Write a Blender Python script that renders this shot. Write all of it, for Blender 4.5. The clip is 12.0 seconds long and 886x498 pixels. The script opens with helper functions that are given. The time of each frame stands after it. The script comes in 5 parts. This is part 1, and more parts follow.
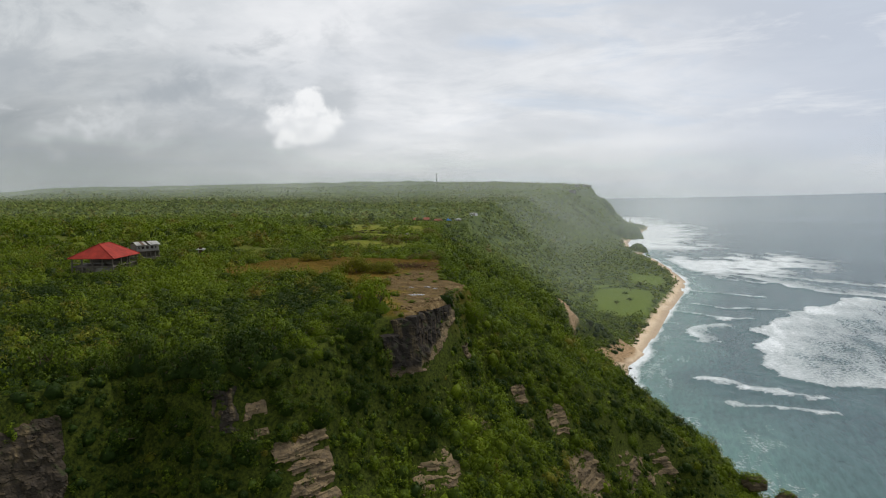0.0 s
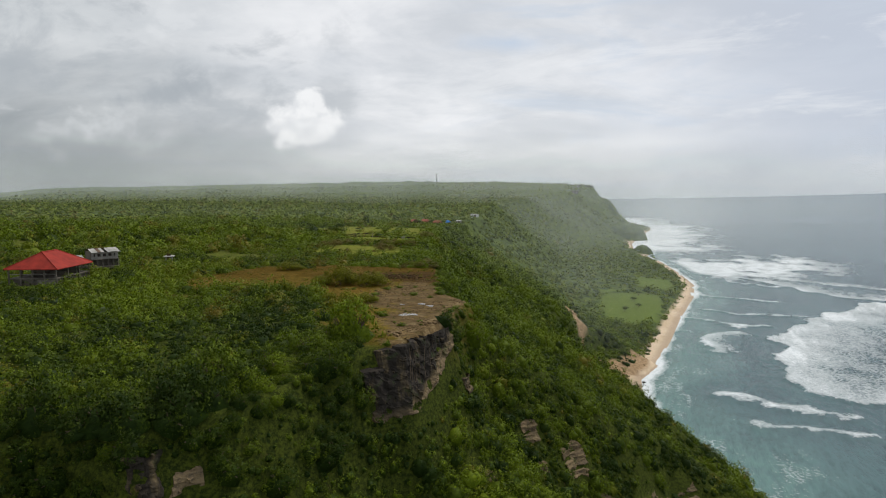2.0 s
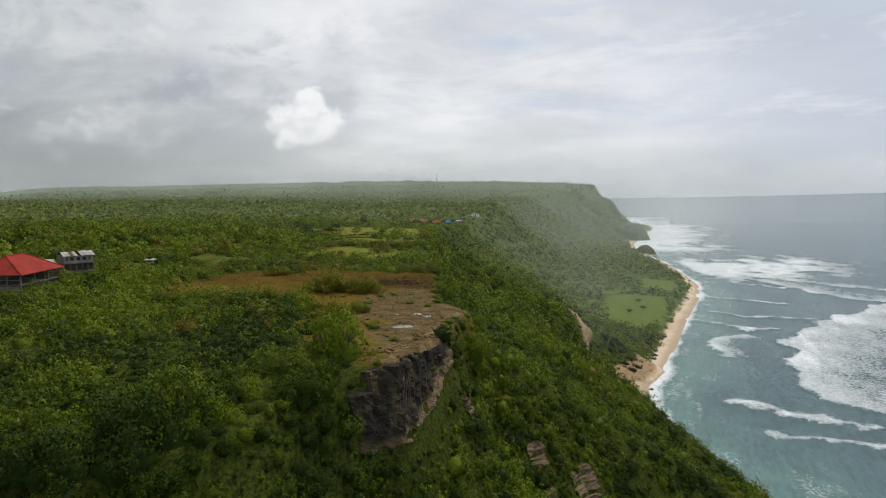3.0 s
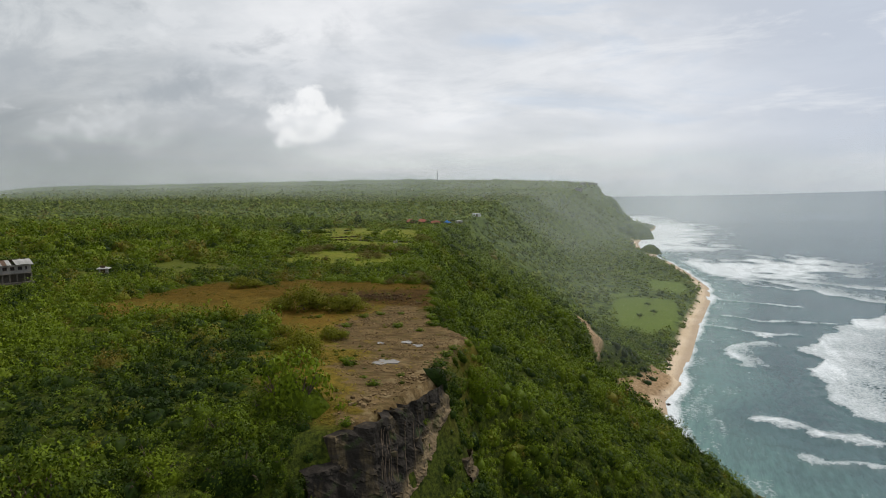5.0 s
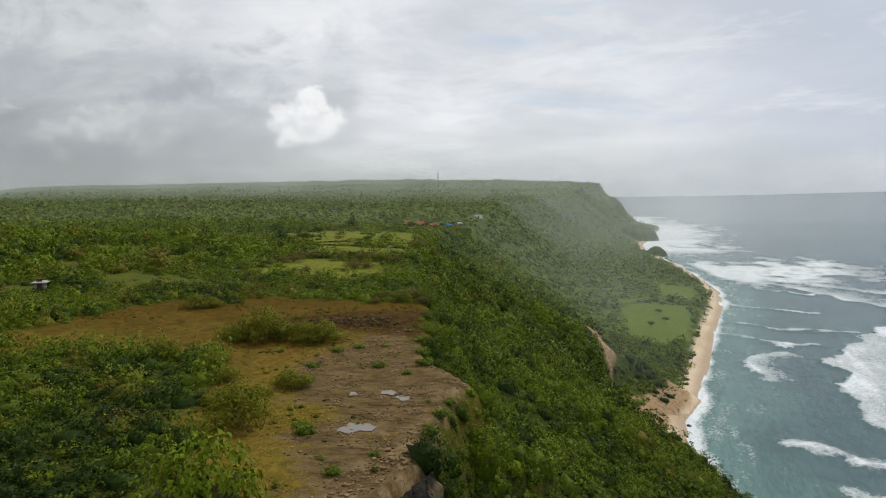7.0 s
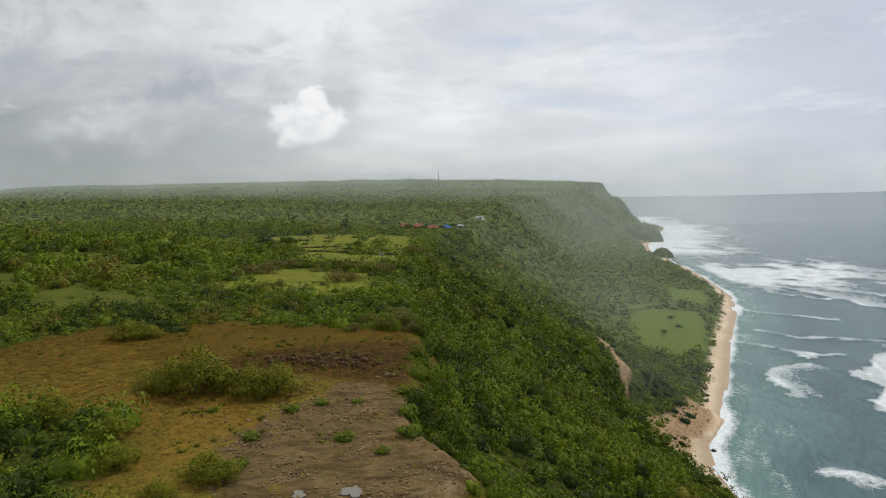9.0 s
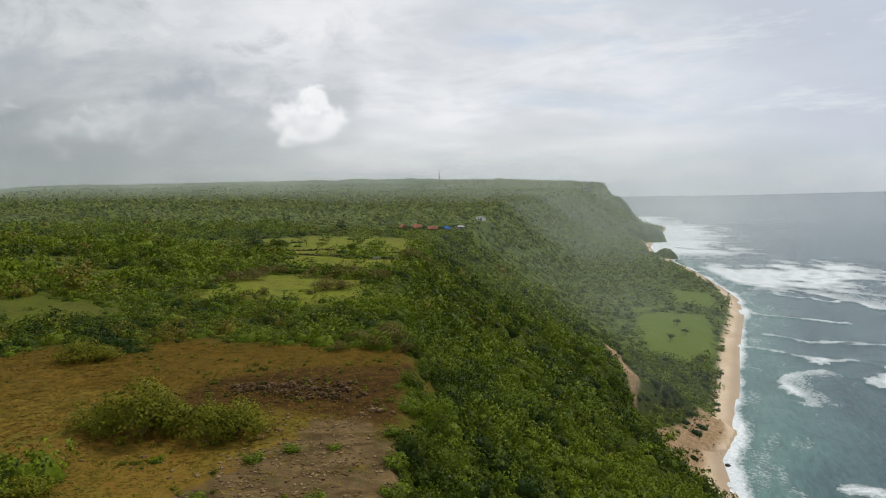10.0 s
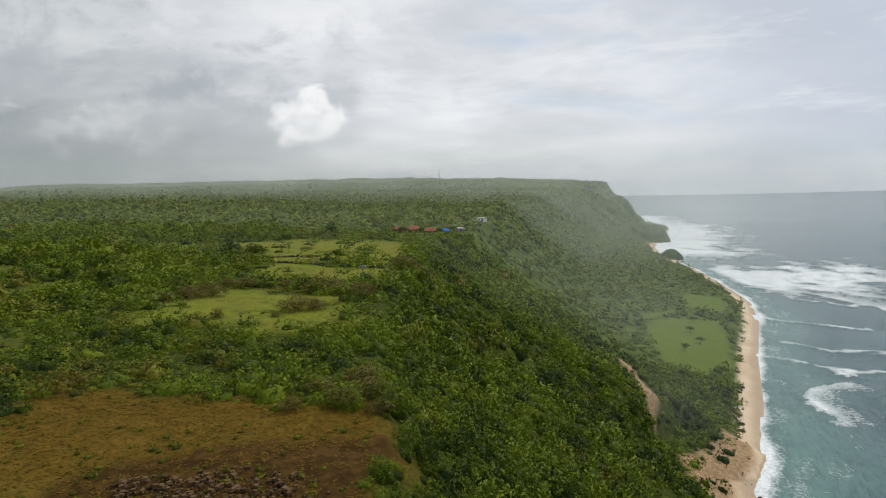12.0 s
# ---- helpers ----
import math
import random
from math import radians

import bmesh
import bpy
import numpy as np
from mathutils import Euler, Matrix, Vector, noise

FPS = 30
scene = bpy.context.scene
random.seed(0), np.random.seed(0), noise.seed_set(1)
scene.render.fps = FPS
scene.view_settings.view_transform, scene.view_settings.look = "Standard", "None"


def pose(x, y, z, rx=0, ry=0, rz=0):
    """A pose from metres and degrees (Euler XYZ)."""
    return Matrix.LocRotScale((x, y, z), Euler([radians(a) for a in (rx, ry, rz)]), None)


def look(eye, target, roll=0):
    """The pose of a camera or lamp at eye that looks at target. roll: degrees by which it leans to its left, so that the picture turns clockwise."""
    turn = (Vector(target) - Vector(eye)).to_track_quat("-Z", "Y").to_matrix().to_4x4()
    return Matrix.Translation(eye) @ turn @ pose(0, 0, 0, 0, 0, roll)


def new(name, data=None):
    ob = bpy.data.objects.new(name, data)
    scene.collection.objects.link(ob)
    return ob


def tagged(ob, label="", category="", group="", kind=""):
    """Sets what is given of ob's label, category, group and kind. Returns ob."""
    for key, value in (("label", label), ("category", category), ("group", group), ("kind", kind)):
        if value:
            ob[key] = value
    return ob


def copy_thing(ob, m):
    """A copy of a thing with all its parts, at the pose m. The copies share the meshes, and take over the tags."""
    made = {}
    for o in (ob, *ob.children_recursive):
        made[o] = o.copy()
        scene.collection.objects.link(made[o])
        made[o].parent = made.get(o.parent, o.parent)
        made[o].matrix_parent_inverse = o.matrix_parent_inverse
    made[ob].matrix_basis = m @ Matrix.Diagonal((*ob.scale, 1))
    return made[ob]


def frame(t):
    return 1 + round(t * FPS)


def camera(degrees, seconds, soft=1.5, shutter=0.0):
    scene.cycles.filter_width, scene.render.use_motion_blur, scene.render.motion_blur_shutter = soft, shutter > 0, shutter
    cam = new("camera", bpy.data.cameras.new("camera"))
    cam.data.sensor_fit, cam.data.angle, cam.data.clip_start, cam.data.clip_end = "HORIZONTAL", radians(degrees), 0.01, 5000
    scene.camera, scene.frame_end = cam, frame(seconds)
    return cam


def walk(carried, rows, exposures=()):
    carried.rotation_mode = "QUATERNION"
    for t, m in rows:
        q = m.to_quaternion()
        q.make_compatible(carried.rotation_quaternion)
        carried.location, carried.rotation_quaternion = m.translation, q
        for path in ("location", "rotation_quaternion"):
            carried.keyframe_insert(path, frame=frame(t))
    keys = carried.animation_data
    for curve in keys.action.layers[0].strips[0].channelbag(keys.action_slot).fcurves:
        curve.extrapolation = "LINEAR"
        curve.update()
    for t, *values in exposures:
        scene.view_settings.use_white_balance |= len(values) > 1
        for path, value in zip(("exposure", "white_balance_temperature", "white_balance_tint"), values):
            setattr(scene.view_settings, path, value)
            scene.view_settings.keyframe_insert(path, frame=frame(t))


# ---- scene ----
cam = camera(74.2, 12.0, 1.05)
METRES, EYE, TILT, LEAN, TURN = 150.0, 103.0, -5.3, 0.0, 0.0
ROWS = [
    (0.0, 0.0, 0.0, 0.0, 0.0, 0.0, -0.0),
    (0.5, 0.0014, 0.0413, 0.0037, 0.01, 0.04, -0.01),
    (1.0, 0.0027, 0.0829, 0.0076, 0.01, 0.08, -0.03),
    (1.5, 0.004, 0.1248, 0.0115, 0.03, 0.07, -0.05),
    (2.0, 0.0054, 0.1664, 0.0152, 0.04, 0.04, -0.02),
    (2.5, 0.0068, 0.2083, 0.019, 0.06, 0.01, -0.02),
    (3.0, 0.0081, 0.25, 0.0227, 0.07, -0.02, -0.01),
    (5.0, 0.0144, 0.4153, 0.0381, 0.14, -0.16, 0.05),
    (5.5, 0.0157, 0.457, 0.0422, 0.16, -0.17, 0.02),
    (6.0, 0.0172, 0.4988, 0.0461, 0.19, -0.16, -0.0),
    (6.5, 0.0188, 0.5401, 0.0503, 0.23, -0.15, -0.01),
    (7.0, 0.0201, 0.5817, 0.0545, 0.23, -0.14, -0.01),
    (9.0, 0.0261, 0.7475, 0.071, 0.33, -0.15, 0.01),
    (9.5, 0.0274, 0.789, 0.0757, 0.35, -0.17, -0.02),
    (10.0, 0.0289, 0.83, 0.08, 0.38, -0.19, -0.04),
    (10.5, 0.0301, 0.8713, 0.084, 0.39, -0.22, -0.04),
    (11.0, 0.032, 0.912, 0.088, 0.4, -0.23, -0.03),
    (11.5, 0.0333, 0.9535, 0.0918, 0.39, -0.25, -0.01),
    (12.0, 0.0346, 0.9948, 0.0957, 0.4, -0.27, -0.03),
]
walk(cam, [(t, pose(0, 0, EYE, TILT, LEAN, TURN) @ pose(METRES * x, METRES * y, METRES * z, 90 + pitch, roll, yaw)) for t, x, y, z, yaw, pitch, roll in ROWS])

# ---- world, sun, exposure ----
world = bpy.data.worlds.new("overcast_sky")
scene.world = world
world.use_nodes = True


class Nodes:
    """Short hands for building a node tree."""

    def __init__(self, tree):
        self.t = tree
        tree.nodes.clear()

    def n(self, kind, **props):
        nd = self.t.nodes.new(kind)
        for k, v in props.items():
            if k == "noise_dimensions":
                nd.noise_dimensions = v
            elif k == "operation":
                nd.operation = v
            elif k == "data_type":
                nd.data_type = v
            elif k == "blend_type":
                nd.blend_type = v
            elif k == "feature":
                nd.feature = v
            elif k == "attribute_name":
                nd.attribute_name = v
        return nd

    def put(self, socket, v):
        if isinstance(v, bpy.types.NodeSocket):
            self.t.links.new(v, socket)
        elif isinstance(v, (tuple, list)) and len(v) == 3 and socket.type == "RGBA":
            socket.default_value = (*v, 1)
        else:
            socket.default_value = v

    def m(self, op, a, b=0.0, c=0.0, clamp=False):
        nd = self.n("ShaderNodeMath", operation=op)
        nd.use_clamp = clamp
        for k, v in enumerate((a, b, c)):
            self.put(nd.inputs[k], v)
        return nd.outputs[0]

    def vm(self, op, a, b=(0, 0, 0)):
        nd = self.n("ShaderNodeVectorMath", operation=op)
        self.put(nd.inputs[0], a)
        if op == "SCALE":
            self.put(nd.inputs[3], b)
        else:
            self.put(nd.inputs[1], b)
        return nd.outputs[1] if op in ("LENGTH", "DISTANCE") else nd.outputs[0]

    def step(self, x, a, b, lo=0.0, hi=1.0):
        nd = self.n("ShaderNodeMapRange")
        nd.interpolation_type = "SMOOTHSTEP"
        for k, v in enumerate((x, a, b, lo, hi)):
            self.put(nd.inputs[k], v)
        return nd.outputs[0]

    def mix(self, f, a, b, how="MIX"):
        nd = self.n("ShaderNodeMix", data_type="RGBA", blend_type=how)
        self.put(nd.inputs[0], f)
        self.put(nd.inputs[6], a)
        self.put(nd.inputs[7], b)
        return nd.outputs[2]

    def noise(self, v, scale, detail=4.0, rough=0.55, dist=0.0):
        nd = self.n("ShaderNodeTexNoise")
        self.put(nd.inputs["Vector"], v)
        nd.inputs["Scale"].default_value = scale
        nd.inputs["Detail"].default_value = detail
        nd.inputs["Roughness"].default_value = rough
        nd.inputs["Distortion"].default_value = dist
        return nd.outputs[0]

    def voronoi(self, v, scale, feature="F1", out=0):
        nd = self.n("ShaderNodeTexVoronoi", feature=feature)
        self.put(nd.inputs["Vector"], v)
        nd.inputs["Scale"].default_value = scale
        return nd.outputs[out]

    def xyz(self, v):
        nd = self.n("ShaderNodeSeparateXYZ")
        self.put(nd.inputs[0], v)
        return nd.outputs

    def vec(self, x, y, z=0.0):
        nd = self.n("ShaderNodeCombineXYZ")
        for k, v in enumerate((x, y, z)):
            self.put(nd.inputs[k], v)
        return nd.outputs[0]

    def attr(self, name):
        return self.n("ShaderNodeAttribute", attribute_name=name).outputs[2]

    def place(self):
        return self.n("ShaderNodeNewGeometry").outputs[0]

    def island(self):
        return self.n("ShaderNodeNewGeometry").outputs["Random Per Island"]

    def bump(self, h, strength=0.5, dist=0.1):
        nd = self.n("ShaderNodeBump")
        nd.inputs["Strength"].default_value = strength
        nd.inputs["Distance"].default_value = dist
        self.put(nd.inputs["Height"], h)
        return nd.outputs[0]


SUN_EL, SUN_AZ = 55.0, 48.0


def build_sky():
    k = Nodes(world.node_tree)
    d = k.n("ShaderNodeTexCoord").outputs["Generated"]
    x, y, z = k.xyz(d)
    up = k.m("MAXIMUM", z, 0.0)
    # cloud deck seen in perspective
    inv = k.m("DIVIDE", 1.0, k.m("ADD", up, 0.16))
    deck = k.vec(k.m("MULTIPLY", x, inv), k.m("MULTIPLY", y, inv), 0.0)
    warp = k.noise(deck, 0.8, 3.0)
    deck2 = k.vm("ADD", deck, k.vec(k.m("MULTIPLY", warp, 0.9), k.m("MULTIPLY", warp, 0.5)))
    big = k.noise(deck2, 0.75, 6.0, 0.55)
    fine = k.noise(deck2, 2.6, 7.0, 0.62)
    tone = k.m("ADD", k.m("MULTIPLY", big, 0.75), k.m("MULTIPLY", fine, 0.25))
    light = k.step(tone, 0.36, 0.62)
    col = k.mix(light, (0.58, 0.605, 0.64), (0.84, 0.845, 0.86))
    ysafe = k.m("MAXIMUM", y, 0.05)
    u = k.m("DIVIDE", x, ysafe)
    v = k.m("DIVIDE", z, ysafe)
    ahead = k.step(y, 0.0, 0.3)

    def blob(cu, cv, ru, rv, wob, scale, soft, seed):
        """A cloud lump round one direction, with a billowing edge."""
        du = k.m("DIVIDE", k.m("ADD", u, -cu), ru)
        dv = k.m("DIVIDE", k.m("ADD", v, -cv), rv)
        r = k.m("SQRT", k.m("ADD", k.m("MULTIPLY", du, du), k.m("MULTIPLY", dv, dv)))
        e = k.noise(k.vec(u, v, seed), scale, 6.0, 0.58, 0.3)
        r = k.m("ADD", r, k.m("MULTIPLY", k.m("ADD", e, -0.5), wob))
        return k.m("MULTIPLY", k.step(r, 1.0, 1.0 - soft), ahead)

    # the sea side is bluer and a little darker towards the edge
    col = k.mix(k.m("MULTIPLY", k.step(u, 0.1, 0.75), 0.9), col, (0.50, 0.545, 0.63))
    thin = k.noise(k.vec(k.m("MULTIPLY", u, 1.0), k.m("MULTIPLY", v, 4.5), 3.3), 2.6, 6.0, 0.6, 0.6)
    blue = k.m("MULTIPLY", k.step(thin, 0.50, 0.68), k.step(u, -0.05, 0.2))
    col = k.mix(k.m("MULTIPLY", blue, 0.55), col, (0.52, 0.60, 0.71))
    col = k.mix(k.m("MULTIPLY", blob(0.11, 0.252, 0.13, 0.028, 1.6, 7.0, 0.9, 2.2), 0.8), col, (0.50, 0.59, 0.72))
    # heavier grey cloud inland
    lump = k.noise(k.vec(k.m("MULTIPLY", u, 1.0), k.m("MULTIPLY", v, 2.0), 7.7), 3.4, 7.0, 0.58, 0.4)
    col = k.mix(k.m("MULTIPLY", k.step(u, -0.1, -0.75), 0.55), col, (0.52, 0.55, 0.555))
    shelf = k.m("MULTIPLY", k.step(k.m("ADD", u, k.m("MULTIPLY", lump, 0.5)), 0.25, -0.45), k.step(k.m("ADD", v, k.m("MULTIPLY", lump, 0.22)), 0.37, 0.18))
    col = k.mix(k.m("MULTIPLY", k.m("MULTIPLY", shelf, ahead), 0.92), col, (0.25, 0.275, 0.295))
    for cu, cv, ru, rv, much in ((-0.475, 0.168, 0.075, 0.028, 0.75), (-0.425, 0.185, 0.055, 0.034, 0.7), (-0.535, 0.160, 0.06, 0.022, 0.6), (-0.36, 0.196, 0.08, 0.022, 0.4)):
        col = k.mix(k.m("MULTIPLY", blob(cu, cv, ru, rv, 2.6, 15.0, 1.0, 4.4 + cu), much), col, (0.36, 0.39, 0.42))
    col = k.mix(k.m("MULTIPLY", blob(-0.74, 0.20, 0.10, 0.055, 1.6, 9.0, 0.8, 5.4), 0.5), col, (0.37, 0.40, 0.43))
    col = k.mix(k.m("MULTIPLY", blob(-0.185, 0.155, 0.055, 0.050, 1.7, 12.0, 0.7, 8.4), 0.55), col, (0.45, 0.475, 0.50))
    billow = k.noise(k.vec(k.m("MULTIPLY", u, 1.0), k.m("MULTIPLY", v, 1.7), 2.2), 7.0, 8.0, 0.6, 0.25)
    side = k.m("MULTIPLY", k.m("MULTIPLY", k.step(u, 0.05, -0.35), k.step(v, 0.02, 0.09)), ahead)
    col = k.mix(k.m("MULTIPLY", k.m("MULTIPLY", k.step(billow, 0.50, 0.66), side), 0.5), col, (0.38, 0.41, 0.44))
    col = k.mix(k.m("MULTIPLY", k.m("MULTIPLY", k.step(billow, 0.46, 0.32), side), 0.4), col, (0.76, 0.775, 0.79))
    wisp = k.noise(k.vec(k.m("MULTIPLY", u, 1.0), k.m("ADD", k.m("MULTIPLY", v, 5.0), k.m("MULTIPLY", u, -0.6)), 9.1), 3.6, 8.0, 0.62, 0.5)
    clearer = k.m("MULTIPLY", k.step(u, -0.3, 0.1), ahead)
    col = k.mix(k.m("MULTIPLY", k.m("MULTIPLY", k.step(wisp, 0.52, 0.68), clearer), 0.4), col, (0.82, 0.83, 0.845))
    col = k.mix(k.m("MULTIPLY", k.m("MULTIPLY", k.step(wisp, 0.46, 0.32), clearer), 0.3), col, (0.56, 0.61, 0.68))
    # one bright cumulus
    puff = blob(-0.236, 0.118, 0.072, 0.046, 1.3, 16.0, 0.30, 1.7)
    top_puff = blob(-0.226, 0.148, 0.032, 0.032, 1.3, 18.0, 0.28, 2.9)
    shade = k.noise(k.vec(k.m("ADD", u, 0.01), k.m("ADD", v, 0.012), 1.7), 26.0, 4.0)
    glow = k.mix(k.step(shade, 0.33, 0.56), (0.76, 0.77, 0.785), (0.93, 0.93, 0.93))
    col = k.mix(k.m("MULTIPLY", k.m("MAXIMUM", puff, top_puff), 0.76), col, glow)
    # low bright bar over the sea
    col = k.mix(k.m("MULTIPLY", blob(0.33, 0.036, 0.10, 0.013, 1.4, 14.0, 0.8, 6.1), 0.4), col, (0.80, 0.81, 0.82))
    # haze near the horizon
    low = k.step(z, 0.085, -0.012)
    hazecol = k.mix(k.step(u, -0.6, 0.35), (0.34, 0.37, 0.385), (0.52, 0.565, 0.61))
    col = k.mix(k.m("MULTIPLY", low, 0.75), col, hazecol)
    sky = k.n("ShaderNodeTexSky")
    sky.sky_type = "NISHITA"
    sky.sun_disc = False
    sky.sun_elevation = radians(SUN_EL)
    sky.sun_rotation = radians(SUN_AZ)
    clear = k.n("ShaderNodeBackground")
    k.put(clear.inputs[0], sky.outputs[0])
    clear.inputs[1].default_value = 0.006
    cloud = k.n("ShaderNodeBackground")
    k.put(cloud.inputs[0], col)
    cloud.inputs[1].default_value = 1.02
    add = k.n("ShaderNodeAddShader")
    k.put(add.inputs[0], clear.outputs[0])
    k.put(add.inputs[1], cloud.outputs[0])
    k.put(k.n("ShaderNodeOutputWorld").inputs[0], add.outputs[0])


build_sky()
sun_data = bpy.data.lights.new("sun", "SUN")
sun_data.energy, sun_data.angle, sun_data.color = 2.6, radians(10), (1.0, 0.96, 0.9)
sun = new("sun", sun_data)
sun.matrix_basis = look((300 * math.sin(radians(SUN_AZ)), 300 * math.cos(radians(SUN_AZ)), 300 * math.tan(radians(SUN_EL))), (0, 0, 0))


# ---- materials ----
def material(name, build):
    mat = bpy.data.materials.new(name)
    mat.use_nodes = True
    k = Nodes(mat.node_tree)
    bsdf = k.n("ShaderNodeBsdfPrincipled")
    k.put(k.n("ShaderNodeOutputMaterial").inputs[0], bsdf.outputs[0])
    build(k, bsdf)
    return mat


def simple(name, col, rough=0.7, metal=0.0, grain=0.25, scale=3.0, relief=0.02):
    """Paint, wood, metal or plaster with stains and grain."""
    def build(k, b):
        p = k.place()
        big = k.noise(p, scale * 0.25, 4.0)
        small = k.noise(p, scale * 4.0, 4.0)
        f = k.m("ADD", k.m("MULTIPLY", big, 0.65), k.m("MULTIPLY", small, 0.35))
        dark = tuple(c * (1 - grain) for c in col)
        light = tuple(min(1, c * (1 + grain * 0.6)) for c in col)
        k.put(b.inputs["Base Color"], k.mix(k.step(f, 0.3, 0.7), dark, light))
        b.inputs["Roughness"].default_value = rough
        b.inputs["Metallic"].default_value = metal
        b.inputs["Specular IOR Level"].default_value = 0.2
        k.put(b.inputs["Normal"], k.bump(small, 0.5, relief))
    return material(name, build)


def foliage(name, dark, mid, warm, gloss=0.45, lively=1.0):
    """Leaves: each leaf differs a little, each bush has its own tint."""
    def build(k, b):
        tint = k.attr("tint")
        isl = k.island()
        p = k.place()
        patch = k.noise(p, 0.035, 3.0)
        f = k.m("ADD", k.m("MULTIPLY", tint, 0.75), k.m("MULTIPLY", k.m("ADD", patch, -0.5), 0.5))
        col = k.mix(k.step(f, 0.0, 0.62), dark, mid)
        col = k.mix(k.step(f, 0.66, 1.05), col, warm)
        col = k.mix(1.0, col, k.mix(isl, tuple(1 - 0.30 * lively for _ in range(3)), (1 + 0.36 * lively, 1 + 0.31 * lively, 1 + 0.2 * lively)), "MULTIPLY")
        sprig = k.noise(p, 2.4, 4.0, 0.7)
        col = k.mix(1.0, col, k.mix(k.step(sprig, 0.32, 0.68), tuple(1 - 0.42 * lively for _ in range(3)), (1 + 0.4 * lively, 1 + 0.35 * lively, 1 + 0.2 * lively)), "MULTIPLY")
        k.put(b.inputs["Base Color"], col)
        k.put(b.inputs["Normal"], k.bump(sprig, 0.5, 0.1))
        b.inputs["Roughness"].default_value = gloss
        b.inputs["Specular IOR Level"].default_value = 0.05
        out = [n for n in k.t.nodes if n.type == "OUTPUT_MATERIAL"][0]
        tr = k.n("ShaderNodeBsdfTranslucent")
        k.put(tr.inputs[0], k.mix(1.0, col, (1.1, 1.3, 0.5), "MULTIPLY"))
        mx = k.n("ShaderNodeMixShader")
        mx.inputs[0].default_value = 0.16
        k.put(mx.inputs[1], b.outputs[0])
        k.put(mx.inputs[2], tr.outputs[0])
        k.put(out.inputs[0], mx.outputs[0])
    return material(name, build)


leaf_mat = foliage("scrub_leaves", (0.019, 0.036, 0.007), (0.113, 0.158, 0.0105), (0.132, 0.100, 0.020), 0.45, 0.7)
wood_mat = foliage("woodland_leaves", (0.050, 0.072, 0.012), (0.128, 0.162, 0.018), (0.140, 0.118, 0.026), 0.6, 0.2)
olive_mat = foliage("olive_leaves", (0.045, 0.055, 0.008), (0.135, 0.140, 0.012), (0.150, 0.112, 0.02), 0.5, 0.5)
rust_mat = foliage("brown_leaves", (0.060, 0.060, 0.016), (0.125, 0.100, 0.030), (0.150, 0.105, 0.034), 0.5, 0.5)
dry_mat = foliage("dry_grass", (0.120, 0.100, 0.014), (0.200, 0.138, 0.020), (0.120, 0.074, 0.010), 0.8, 0.2)


